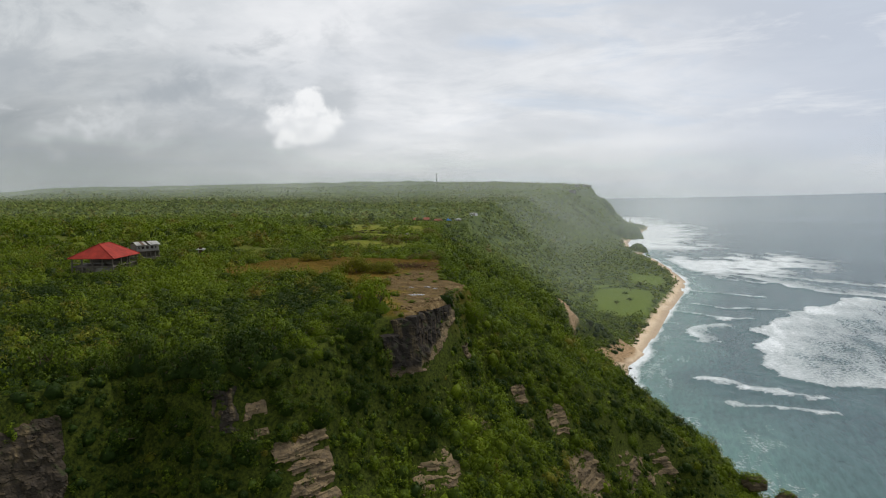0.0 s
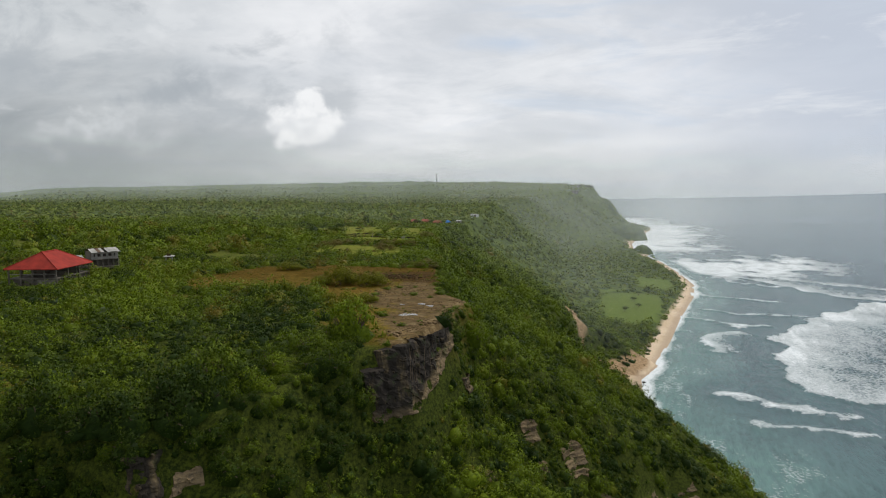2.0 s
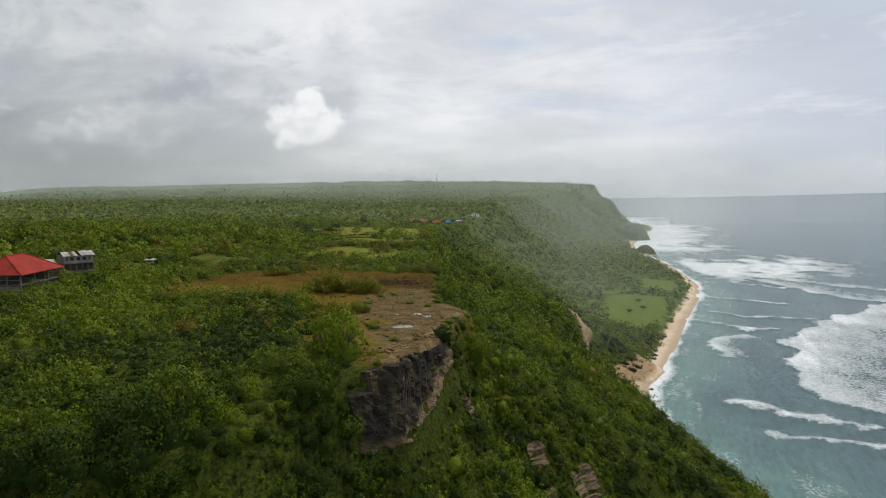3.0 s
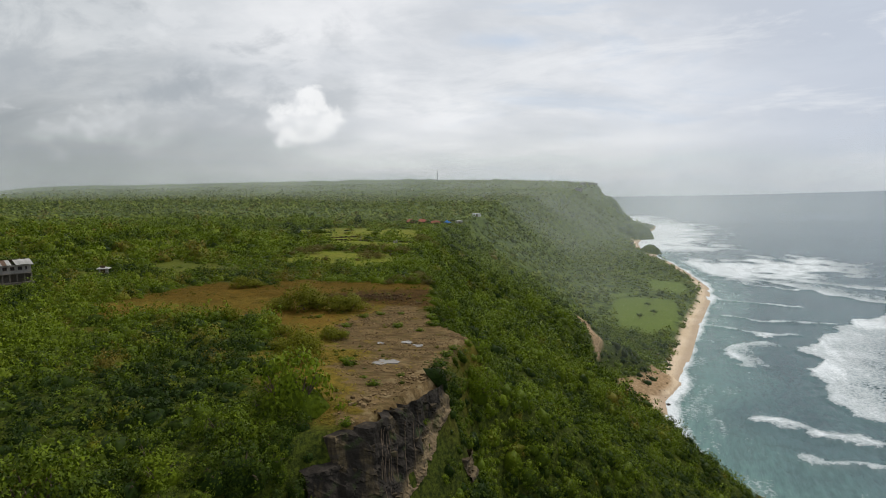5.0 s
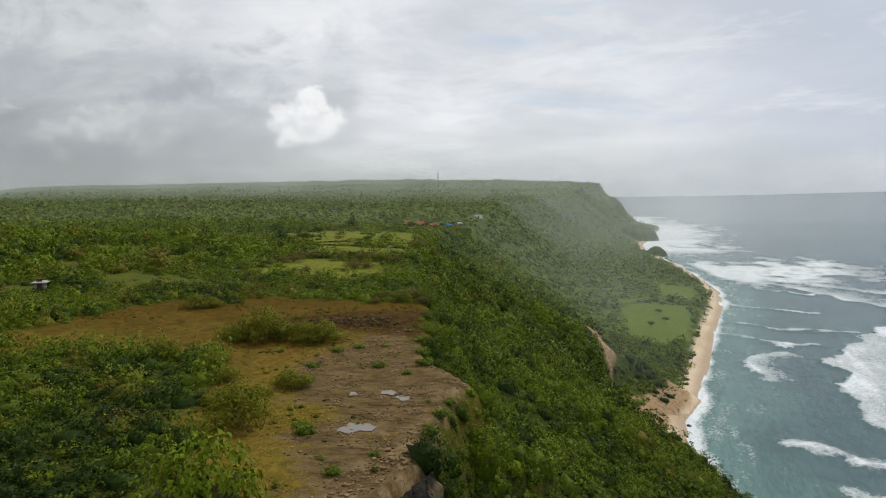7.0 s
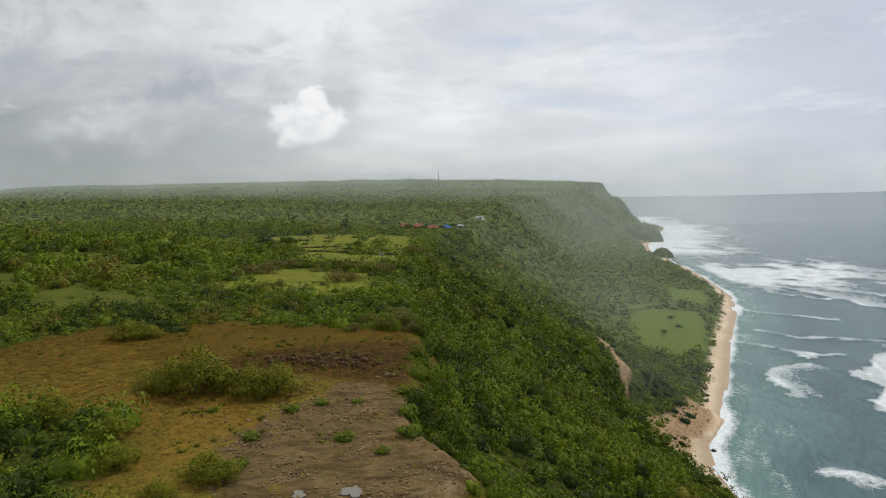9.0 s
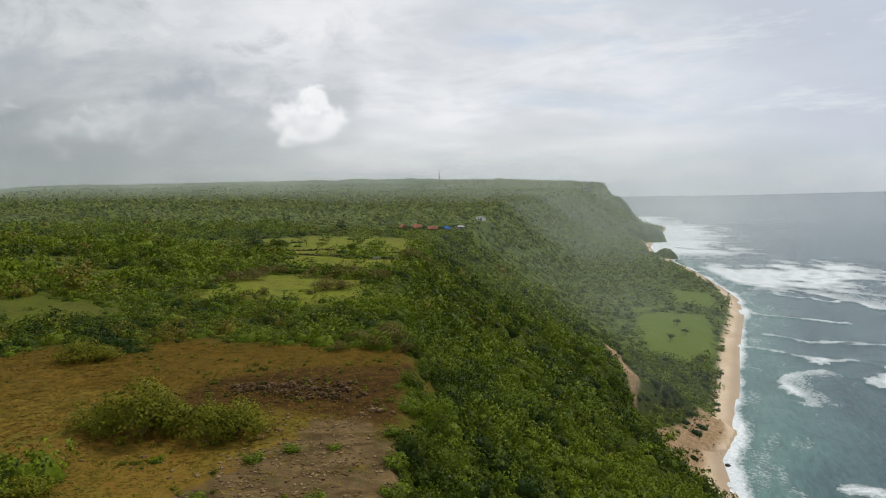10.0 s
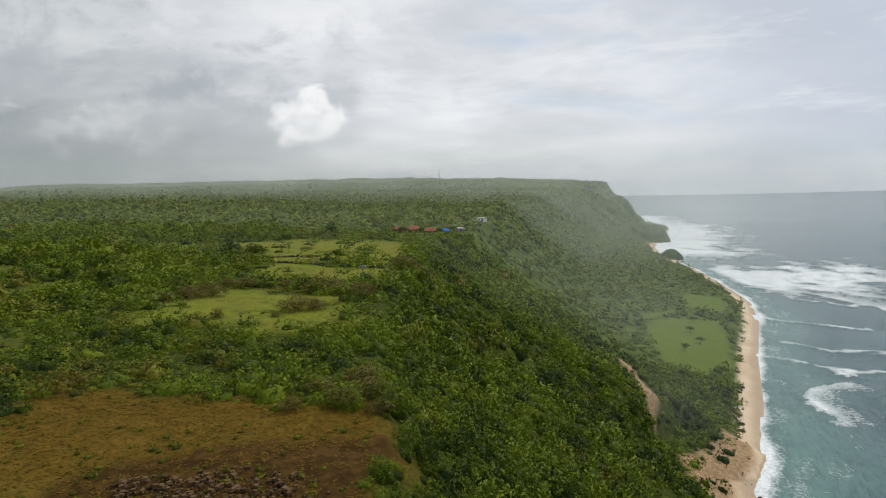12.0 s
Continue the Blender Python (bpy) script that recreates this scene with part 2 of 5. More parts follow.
def ground_build(k, b):
    p = k.place()
    x, y, z = k.xyz(p)
    n1 = k.noise(p, 0.06, 5.0)
    n2 = k.noise(p, 0.7, 5.0, 0.65)
    n3 = k.noise(p, 5.0, 4.0, 0.7)
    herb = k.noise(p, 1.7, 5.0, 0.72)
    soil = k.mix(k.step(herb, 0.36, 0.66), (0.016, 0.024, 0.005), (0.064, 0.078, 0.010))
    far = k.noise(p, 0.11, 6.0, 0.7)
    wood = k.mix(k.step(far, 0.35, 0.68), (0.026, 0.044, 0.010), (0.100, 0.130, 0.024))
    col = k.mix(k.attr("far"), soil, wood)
    lawn = k.mix(k.step(n2, 0.3, 0.7), (0.115, 0.132, 0.014), (0.158, 0.168, 0.020))
    lawn = k.mix(k.m("MULTIPLY", k.step(n1, 0.45, 0.65), 0.5), lawn, (0.150, 0.130, 0.026))
    lawn = k.mix(k.m("MULTIPLY", k.step(k.noise(p, 0.22, 5.0, 0.65), 0.48, 0.66), 0.6), lawn, (0.060, 0.085, 0.016))
    furrow = k.noise(k.vec(k.m("MULTIPLY", x, 0.16), k.m("MULTIPLY", y, 0.55)), 1.0, 5.0, 0.7, 0.8)
    lawn = k.mix(k.m("MULTIPLY", k.step(furrow, 0.60, 0.66), 0.75), lawn, (0.050, 0.040, 0.016))
    crop = k.mix(k.step(n2, 0.3, 0.7), (0.072, 0.105, 0.018), (0.110, 0.145, 0.026))
    lawn = k.mix(k.step(y, 400.0, 440.0), lawn, crop)
    col = k.mix(k.attr("lawn"), col, lawn)
    dry = k.mix(k.step(n2, 0.3, 0.7), (0.080, 0.064, 0.010), (0.182, 0.122, 0.018))
    dry = k.mix(k.m("MULTIPLY", k.step(n1, 0.46, 0.64), 0.75), dry, (0.166, 0.090, 0.016))
    dry = k.mix(k.m("MULTIPLY", k.step(k.noise(p, 0.16, 5.0, 0.65), 0.52, 0.66), 0.6), dry, (0.080, 0.100, 0.014))
    burnt = k.m("MULTIPLY", k.step(k.m("ADD", y, k.m("MULTIPLY", n1, 30.0)), 199.0, 212.0), k.step(y, 240.0, 225.0))
    dry = k.mix(burnt, dry, k.mix(k.step(n2, 0.3, 0.7), (0.066, 0.046, 0.006), (0.135, 0.080, 0.011)))
    col = k.mix(k.attr("dry"), col, dry)
    seam = k.noise(k.vec(k.m("MULTIPLY", x, 0.22), k.m("ADD", k.m("MULTIPLY", y, 0.62), k.m("MULTIPLY", n1, 2.0))), 1.0, 6.0, 0.7, 0.6)
    bare = k.mix(k.step(seam, 0.34, 0.66), (0.044, 0.027, 0.010), (0.178, 0.118, 0.052))
    bare = k.mix(k.m("MULTIPLY", k.step(n3, 0.46, 0.56), 0.55), bare, (0.085, 0.060, 0.028))
    bare = k.mix(k.m("MULTIPLY", k.step(n2, 0.52, 0.66), 0.7), bare, (0.085, 0.068, 0.024))
    pale = k.m("MULTIPLY", k.step(k.noise(p, 0.35, 5.0, 0.7), 0.5, 0.62), k.step(k.m("ADD", k.m("MULTIPLY", y, 0.35), k.m("MULTIPLY", x, -0.9)), 60.0, 50.0))
    bare = k.mix(k.m("MULTIPLY", pale, 0.6), bare, (0.27, 0.20, 0.108))
    ragged = k.m("ADD", k.m("MULTIPLY", k.m("ADD", k.noise(p, 0.2, 5.0, 0.7), -0.5), 2.2), k.m("MULTIPLY", k.m("ADD", seam, -0.5), 1.3))
    col = k.mix(k.step(k.m("ADD", k.attr("bare"), ragged), 0.35, 0.75), col, bare)
    red = k.mix(k.step(n2, 0.35, 0.65), (0.032, 0.017, 0.004), (0.070, 0.038, 0.009))
    col = k.mix(k.step(k.m("ADD", k.attr("red"), k.m("MULTIPLY", k.m("ADD", n2, -0.5), 1.2)), 0.35, 0.7), col, red)
    sand = k.mix(k.step(n1, 0.3, 0.7), (0.47, 0.36, 0.235), (0.58, 0.46, 0.33))
    wet = k.step(z, 1.1, 0.35)
    sand = k.mix(k.m("MULTIPLY", wet, 0.7), sand, (0.33, 0.25, 0.175))
    col = k.mix(k.attr("sand"), col, sand)
    earth = k.mix(k.step(n2, 0.3, 0.7), (0.19, 0.120, 0.060), (0.38, 0.265, 0.155))
    col = k.mix(k.attr("earth"), col, earth)
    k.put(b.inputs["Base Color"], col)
    b.inputs["Roughness"].default_value = 0.95
    b.inputs["Specular IOR Level"].default_value = 0.06
    k.put(b.inputs["Normal"], k.bump(k.m("ADD", k.m("ADD", n2, herb), k.m("MULTIPLY", n3, 0.6)), 0.7, 0.2))


ground_mat = material("ground_cover", ground_build)


def sea_build(k, b):
    p = k.place()
    x, y, z = k.xyz(p)
    q = k.vm("MULTIPLY", p, (1.0, 1.0, 0.0))
    # swell lines run along the shore, chop is finer
    turned = k.vec(k.m("ADD", k.m("MULTIPLY", x, 0.92), k.m("MULTIPLY", y, -0.39)), k.m("ADD", k.m("MULTIPLY", x, 0.12), k.m("MULTIPLY", y, 0.28)))
    swell = k.noise(turned, 0.055, 4.0, 0.5, 0.3)
    chop = k.noise(turned, 0.38, 5.0, 0.6)
    tiny = k.noise(q, 1.6, 3.0, 0.6)
    shallow = k.attr("shallow")
    big = k.noise(turned, 0.012, 4.0)
    deep = k.mix(k.step(big, 0.35, 0.65), (0.029, 0.066, 0.073), (0.048, 0.092, 0.098))
    col = k.mix(shallow, deep, (0.080, 0.158, 0.143))
    # light and dark of the waves put into the water colour
    col = k.mix(1.0, col, k.mix(k.step(k.m("ADD", k.m("MULTIPLY", chop, 0.6), k.m("MULTIPLY", swell, 0.4)), 0.36, 0.62), (0.74, 0.76, 0.78), (1.15, 1.14, 1.12)), "MULTIPLY")
    # foam: broad sheets broken into lace
    f = k.attr("foam")
    wide = k.noise(turned, 0.09, 5.0, 0.65)
    lace = k.noise(q, 0.55, 6.0, 0.72, 1.2)
    cells = k.voronoi(k.vm("ADD", q, k.vm("SCALE", k.vec(lace, wide), 3.0)), 0.33, "DISTANCE_TO_EDGE")
    web = k.step(cells, 0.16, 0.02)
    g = k.m("ADD", f, k.m("ADD", k.m("MULTIPLY", k.m("ADD", lace, -0.5), 0.75), k.m("MULTIPLY", k.m("ADD", wide, -0.5), 0.9)))
    solid = k.m("MULTIPLY", k.step(g, 0.36, 0.95), 0.92)
    thin = k.m("MULTIPLY", k.step(g, 0.18, 0.5), k.m("ADD", k.m("MULTIPLY", web, 0.5), 0.12))
    foam = k.m("MAXIMUM", solid, thin)
    white = k.mix(k.step(lace, 0.3, 0.65), (0.50, 0.55, 0.565), (0.74, 0.76, 0.765))
    k.put(b.inputs["Base Color"], k.mix(foam, col, white))
    k.put(b.inputs["Roughness"], k.m("ADD", k.m("MULTIPLY", foam, 0.6), 0.22))
    b.inputs["IOR"].default_value = 1.33
    h = k.m("ADD", k.m("MULTIPLY", swell, 1.6), k.m("ADD", k.m("MULTIPLY", chop, 0.85), k.m("ADD", k.m("MULTIPLY", tiny, 0.10), k.m("MULTIPLY", foam, 0.35))))
    k.put(b.inputs["Normal"], k.bump(h, 0.75, 1.0))


sea_mat = material("sea_water", sea_build)


def rock_build(k, b):
    p = k.place()
    x, y, z = k.xyz(p)
    wob = k.noise(p, 0.25, 3.0)
    layer = k.noise(k.vec(k.m("MULTIPLY", x, 0.08), k.m("MULTIPLY", y, 0.08), k.m("ADD", k.m("MULTIPLY", z, 1.5), k.m("MULTIPLY", wob, 1.6))), 1.0, 5.0, 0.65)
    grit = k.noise(p, 2.6, 5.0, 0.7)
    streak = k.noise(k.vec(k.m("MULTIPLY", x, 0.55), k.m("MULTIPLY", y, 0.55), k.m("MULTIPLY", z, 0.07)), 1.0, 4.0, 0.6)
    col = k.mix(k.step(layer, 0.33, 0.66), (0.060, 0.042, 0.022), (0.225, 0.166, 0.082))
    col = k.mix(k.m("MULTIPLY", k.step(grit, 0.4, 0.7), 0.4), col, (0.235, 0.180, 0.118))
    col = k.mix(k.m("MULTIPLY", k.step(streak, 0.22, 0.50), k.attr("stain")), col, (0.026, 0.022, 0.018))
    col = k.mix(k.m("MULTIPLY", k.step(k.attr("stain"), 0.5, 0.0), 0.5), col, (0.225, 0.160, 0.092))
    col = k.mix(k.m("MULTIPLY", k.step(k.noise(p, 1.1, 5.0, 0.7), 0.5, 0.62), 0.55), col, (0.06, 0.05, 0.04))
    moss = k.noise(p, 0.5, 4.0, 0.6)
    col = k.mix(k.m("MULTIPLY", k.step(moss, 0.56, 0.7), 0.6), col, (0.035, 0.05, 0.016))
    k.put(b.inputs["Base Color"], col)
    b.inputs["Roughness"].default_value = 0.95
    b.inputs["Specular IOR Level"].default_value = 0.1
    k.put(b.inputs["Normal"], k.bump(k.m("ADD", k.m("MULTIPLY", layer, 0.7), k.m("MULTIPLY", grit, 0.4)), 0.8, 0.4))


rock_mat = material("limestone", rock_build)
bark_mat = simple("bark", (0.13, 0.095, 0.065), 0.9, 0, 0.4, 6.0)


def mist_material(name, amount, scale, top, centre_x, reach, low_x=0.25, even=0.35):
    """Thin drifting mist: lit droplets, mostly clear."""
    mat = bpy.data.materials.new(name)
    mat.use_nodes = True
    k = Nodes(mat.node_tree)
    p = k.place()
    x, y, z = k.xyz(p)
    n = k.noise(p, scale, 4.0, 0.5, 0.4)
    a = k.m("MULTIPLY", k.step(n, 0.25, 0.75, even, 1.0), k.step(z, top, 25.0))
    inland = k.step(k.m("SUBTRACT", centre_x, x), reach, 0.0, low_x, 1.0)
    seaward = k.step(k.m("SUBTRACT", x, centre_x), reach * 0.55, reach * 0.10, low_x * 0.25, 1.0)
    side = k.m("MULTIPLY", inland, seaward)
    a = k.m("MULTIPLY", k.m("MULTIPLY", k.m("MULTIPLY", a, side), amount), k.attr("clear"))
    clear = k.n("ShaderNodeBsdfTransparent")
    drops = k.n("ShaderNodeBsdfDiffuse")
    drops.inputs[0].default_value = (0.82, 0.86, 0.86, 1)
    back = k.n("ShaderNodeBsdfTranslucent")
    back.inputs[0].default_value = (0.82, 0.86, 0.86, 1)
    both = k.n("ShaderNodeMixShader")
    both.inputs[0].default_value = 0.5
    k.put(both.inputs[1], drops.outputs[0])
    k.put(both.inputs[2], back.outputs[0])
    mx = k.n("ShaderNodeMixShader")
    k.put(mx.inputs[0], a)
    k.put(mx.inputs[1], clear.outputs[0])
    k.put(mx.inputs[2], both.outputs[0])
    k.put(k.n("ShaderNodeOutputMaterial").inputs[0], mx.outputs[0])
    return mat


# ---- lie of the land ----
def lattice(ix, iy, seed):
    h = (ix.astype(np.int64) * 374761393 + iy.astype(np.int64) * 668265263 + seed * 1442695041) & 0xFFFFFFFF
    h = ((h ^ (h >> 13)) * 1274126177) & 0xFFFFFFFF
    return ((h ^ (h >> 16)) & 0xFFFFFF) / float(0xFFFFFF)


def vnoise(x, y, seed=0):
    ix, iy = np.floor(x), np.floor(y)
    fx, fy = x - ix, y - iy
    fx, fy = fx * fx * (3 - 2 * fx), fy * fy * (3 - 2 * fy)
    a, b = lattice(ix, iy, seed), lattice(ix + 1, iy, seed)
    c, d = lattice(ix, iy + 1, seed), lattice(ix + 1, iy + 1, seed)
    return (a * (1 - fx) + b * fx) * (1 - fy) + (c * (1 - fx) + d * fx) * fy


def fbm(x, y, size, octaves=4, seed=0):
    v, amp, tot = 0.0, 1.0, 0.0
    for o in range(octaves):
        v = v + amp * vnoise(x / size, y / size, seed + o)
        tot += amp
        size, amp = size / 2.03, amp * 0.5
    return v / tot


def smooth(x, a, b):
    t = np.clip((x - a) / (b - a), 0, 1)
    return t * t * (3 - 2 * t)


def polyline(px, py, line):
    """Distance to a line, and the place along it in corner numbers."""
    best = np.full(px.shape, 1e9)
    along = np.zeros(px.shape)
    for i in range(len(line) - 1):
        ax, ay = line[i]
        bx, by = line[i + 1]
        dx, dy = bx - ax, by - ay
        t = np.clip(((px - ax) * dx + (py - ay) * dy) / (dx * dx + dy * dy), 0, 1)
        d = np.hypot(px - ax - t * dx, py - ay - t * dy)
        near = d < best
        best = np.where(near, d, best)
        along = np.where(near, i + t, along)
    return best, along


def inside(px, py, poly):
    res = np.zeros(px.shape, bool)
    n = len(poly)
    for i in range(n):
        ax, ay = poly[i]
        bx, by = poly[(i + 1) % n]
        if ay == by:
            continue
        cross = ((ay > py) != (by > py)) & (px < (bx - ax) * (py - ay) / (by - ay) + ax)
        res ^= cross
    return res


RIM = [(-260, -70), (-130, 30), (-82, 72), (-66, 85), (-57, 93), (-54.5, 99), (-46, 98.5), (-38, 97), (-31, 102), (-24, 110), (-18.5, 119), (-14, 125), (-10.5, 127.3), (-7.4, 128.8), (-4, 134.5), (1.3, 143.6),
       (0.6, 147.5), (2, 153), (3.5, 160), (6, 164.5), (4, 168.3), (-0.4, 174.5), (-1.2, 182), (-0.2, 192), (-1.4, 208), (-4.5, 230), (-8, 255), (-8, 300), (-6, 350), (-4, 400), (12, 468), (36, 560),
       (42, 650), (66, 800), (140, 1050), (290, 1400), (400, 1650), (470, 1850), (490, 2000), (520, 2300), (480, 2700), (200, 3500), (0, 4600)]
STEEP = [0.0] * 30 + [0.15, 0.25, 0.25, 0.25, 0.15] + [0.1, 0.35, 0.6, 0.5, 0.2, 0.0, 0.0]
STEEP += [0.0] * (len(RIM) - len(STEEP))
SHORE = [(-400, -400), (-20, -80), (84, 10), (108, 100), (110, 185), (108, 235), (104, 275), (102, 300), (104, 322), (111, 345), (128, 369), (160, 430), (197, 505), (254, 612), (288, 690), (313, 795), (338, 930),
         (345, 1010), (372, 1058), (360, 1120), (395, 1250), (500, 1500), (600, 1720), (672, 1900), (650, 2050), (700, 2300), (760, 2480), (650, 2900), (400, 3600), (200, 4700)]
LAND = RIM + [(-4900, 4600), (-4900, -120)]
COAST = SHORE + [(-4900, 4700), (-4900, -330)]


def terrain(px, py):
    """Height and the signed distances to rim (out is plus) and shore (land is plus)."""
    d, s = polyline(px, py, RIM)
    d = np.where(inside(px, py, LAND), -d, d)
    e, _ = polyline(px, py, SHORE)
    e = np.where(inside(px, py, COAST), e, -e)
    dist = np.hypot(px, py)
    top = np.interp(py, [-300, 60, 110, 135, 160, 200, 275, 350, 470, 1000, 1500, 1850, 2500, 4900], [71, 71.5, 73.6, 76.8, 77.4, 79.4, 81.0, 81.6, 80.8, 93, 106, 117, 133, 133])
    az = px / np.maximum(py, 1.0)
    crest = np.interp(az, [-1.2, -0.75, -0.66, -0.5, -0.3, -0.22, -0.1, 0.0, 0.1, 0.25], [-0.002, 0.0, 0.0065, 0.0095, 0.0150, 0.0160, 0.0190, 0.0190, 0.0165, 0.013])
    ridge = 103 + 3300 * (crest + 0.0045 * (fbm(px, py, 420, 3, 91) - 0.5) + 0.0022 * (fbm(px, py, 90, 2, 93) - 0.5))
    up = smooth(dist, 1100, 3300)
    top = top * (1 - up) + ridge * up
    top = top + (fbm(px, py, 60, 4, 5) - 0.5) * np.interp(dist, [100, 300, 900, 3000], [1.0, 2.5, 7, 10])
    # low ground before the far ridge
    top = top - smooth(az, 0.1, -0.1) * np.interp(dist, [900, 1500, 2100, 2700, 3000], [0, 9, 22, 22, 0])
    top = top + 3.0 * smooth(-px, 60, 200) * smooth(py, 150, 260)
    top = top - smooth(dist, 3500, 4700) * 90
    zr = top
    out = np.maximum(d, 0)
    wob = (fbm(px, py, 22, 4, 11) - 0.5)
    # the front is sheer, the seaward side a slope; a spur runs down between them
    w = np.maximum(np.interp(s, np.arange(len(RIM)), STEEP), smooth((py - 158 - 0.2 * px) / (7 + 0.22 * out) + 0.5 * wob, 1.0, -1.0))
    knee = np.interp(py, [190, 221, 250, 285, 300, 325, 350, 385], [200, 107, 75, 60, 60, 67, 76, 400])
    soft = 3.0 * smooth(out, 0, 7) + np.interp(py, [160, 205, 250, 330, 370, 430, 500], [0.72, 0.69, 0.62, 0.61, 0.565, 0.575, 0.70]) * out + 0.6 * np.maximum(out - knee, 0)
    hard = np.where(out < 9, 2.7 * out, 24.3 + (out - 9) * 1.15)
    drop = soft * (1 - w) + hard * w
    bulge = wob * np.interp(out, [0, 6, 30], [0, 3.0, 7.0])
    gully = (fbm(px * 0.3, py + 0.25 * px, 11, 3, 19) - 0.5) * np.interp(out, [0, 8, 30], [0, 2.5, 7.0]) * (1 - w) * (py < 450)
    slope = zr - drop + bulge + gully
    plain = np.interp(e, [-60, -6, 0, 10, 15, 55, 400], [-9, -1.2, 0.15, 1.6, 4.0, 10.0, 16.0]) + np.where(e > 14, (fbm(px, py, 35, 3, 31) - 0.5) * 2.0, 0)
    h = np.where(d < 0, top, np.maximum(slope, plain))
    h = np.where(e < 0, np.minimum(h, plain), h)
    h = np.where((e >= 0) & (e < 30), np.minimum(h, plain + e * np.interp(py, [270, 300], [1.5, 1.3]) + (fbm(px, py, 16, 3, 15) - 0.5) * 6), h)
    slip = smooth(polyline(px, py, [(102, 270), (94, 298), (86, 324), (88, 344), (98, 356), (114, 364)])[0], 19, 11)
    h = h * (1 - slip) + np.minimum(h, 1.5 + np.maximum(e, -3) * 0.28) * slip
    return h, d, e


def spread(a, b, near0, near1, fine, grow, most, ahead=None, until=0):
    """Grid lines from a to b, fine between near0 and near1 and wider outside."""
    mid = list(np.arange(near0, near1, fine))
    out, x, st = [], near1, fine
    while x < b:
        out.append(x)
        st = min(st * (ahead if ahead and x < until else grow), most)
        x += st
    low, x, st = [], near0, fine
    while x > a:
        st = min(st * grow, most)
        x -= st
        low.append(x)
    return np.array(low[::-1] + mid + out + [b])


def grid_mesh(name, gx, gy, z, mat, attrs=None, keep=None):
    """One sheet over the crossing lines gx and gy."""
    nx, ny = len(gx), len(gy)
    vx, vy = np.meshgrid(gx, gy)
    co = np.stack([vx.ravel(), vy.ravel(), z.ravel()], 1)
    i = (np.arange(ny - 1)[:, None] * nx + np.arange(nx - 1)[None, :]).ravel()
    quads = np.stack([i, i + 1, i + nx + 1, i + nx], 1)
    if keep is not None:
        quads = quads[keep.ravel()[quads].any(1)]
        used = np.unique(quads)
        back = np.zeros(nx * ny, int)
        back[used] = np.arange(len(used))
        quads, co = back[quads], co[used]
        attrs = {a: v.ravel()[used] for a, v in (attrs or {}).items()}
    return raw_mesh(name, co, quads, mat, attrs, True)


def raw_mesh(name, co, faces, mat, attrs=None, shade=False, normals=None):
    """A mesh from arrays of corners and of faces that all have as many corners."""
    me = bpy.data.meshes.new(name)
    nf, k = faces.shape
    me.vertices.add(len(co))
    me.vertices.foreach_set("co", np.ascontiguousarray(co, np.float32).ravel())
    me.loops.add(nf * k)
    me.loops.foreach_set("vertex_index", np.ascontiguousarray(faces, np.int32).ravel())
    me.polygons.add(nf)
    me.polygons.foreach_set("loop_start", np.arange(0, nf * k, k, dtype=np.int32))
    me.update(calc_edges=True)
    me.polygons.foreach_set("use_smooth", np.full(nf, shade))
    for a, v in (attrs or {}).items():
        me.attributes.new(a, "FLOAT", "POINT").data.foreach_set("value", np.ascontiguousarray(v, np.float32).ravel())
    if normals is not None:
        me.attributes.new("custom_normal", "FLOAT_VECTOR", "POINT").data.foreach_set("vector", np.ascontiguousarray(normals, np.float32).ravel())
        me.update()
    me.materials.append(mat)
    return me


# fields and bare places, as rough outlines on the plan
FIELD = [(152, 572), (214, 592), (196, 540), (168, 478), (142, 456), (127, 470), (136, 520)]
FIELD_FAR = [(222, 690), (262, 690), (238, 628), (200, 625)]
FIELD_STRIP = [(152, 590), (185, 612), (176, 596), (155, 578)]
PADDOCK = [(-52, 249), (-40, 250), (-13, 246), (-12, 258), (-13, 273), (-30, 281), (-49, 284), (-53, 262)]
PADDOCK_MID = [(-48, 302), (-11, 300), (-11, 319), (-52, 334)]
PADDOCK_FAR = [(-58, 340), (-10, 326), (-9, 398), (-30, 425), (-95, 400), (-70, 372)]
CLEARING = [(-7.4, 129.5), (1, 144), (3, 160), (5, 165), (2, 169), (-1, 176), (-1, 206), (-5, 216), (-18, 217.5), (-30, 217), (-42, 215), (-52, 211), (-60, 208), (-66, 198), (-74, 188), (-66, 172), (-56, 180), (-48, 180), (-38, 174), (-29, 167), (-27, 158),
            (-26, 149), (-20, 142), (-14, 134), (-10, 129)]
BARE = [(-7, 124), (1, 131.5), (6.5, 141), (6, 147.5), (8, 157), (11, 165), (8, 171), (2, 176), (-1, 184), (-4, 190), (-11, 186), (-17, 178), (-19.5, 171), (-18, 163), (-12, 155), (-15, 147), (-10, 140), (-11, 135)]
REDSOIL = [(-1, 186), (-1.5, 207), (-12, 205), (-26, 201), (-27, 189), (-14, 190)]
GLADE = [(-101, 199), (-90, 198), (-85, 209), (-97, 212)]
SLIP = [(90, 357), (87, 341), (93, 328), (99, 335), (108, 350), (121, 361), (128, 378), (119, 380), (103, 364)]
SCAR = [(77.5, 406), (80, 390), (78, 374), (77, 361), (82, 357), (86.5, 368), (86.5, 386), (83, 404)]


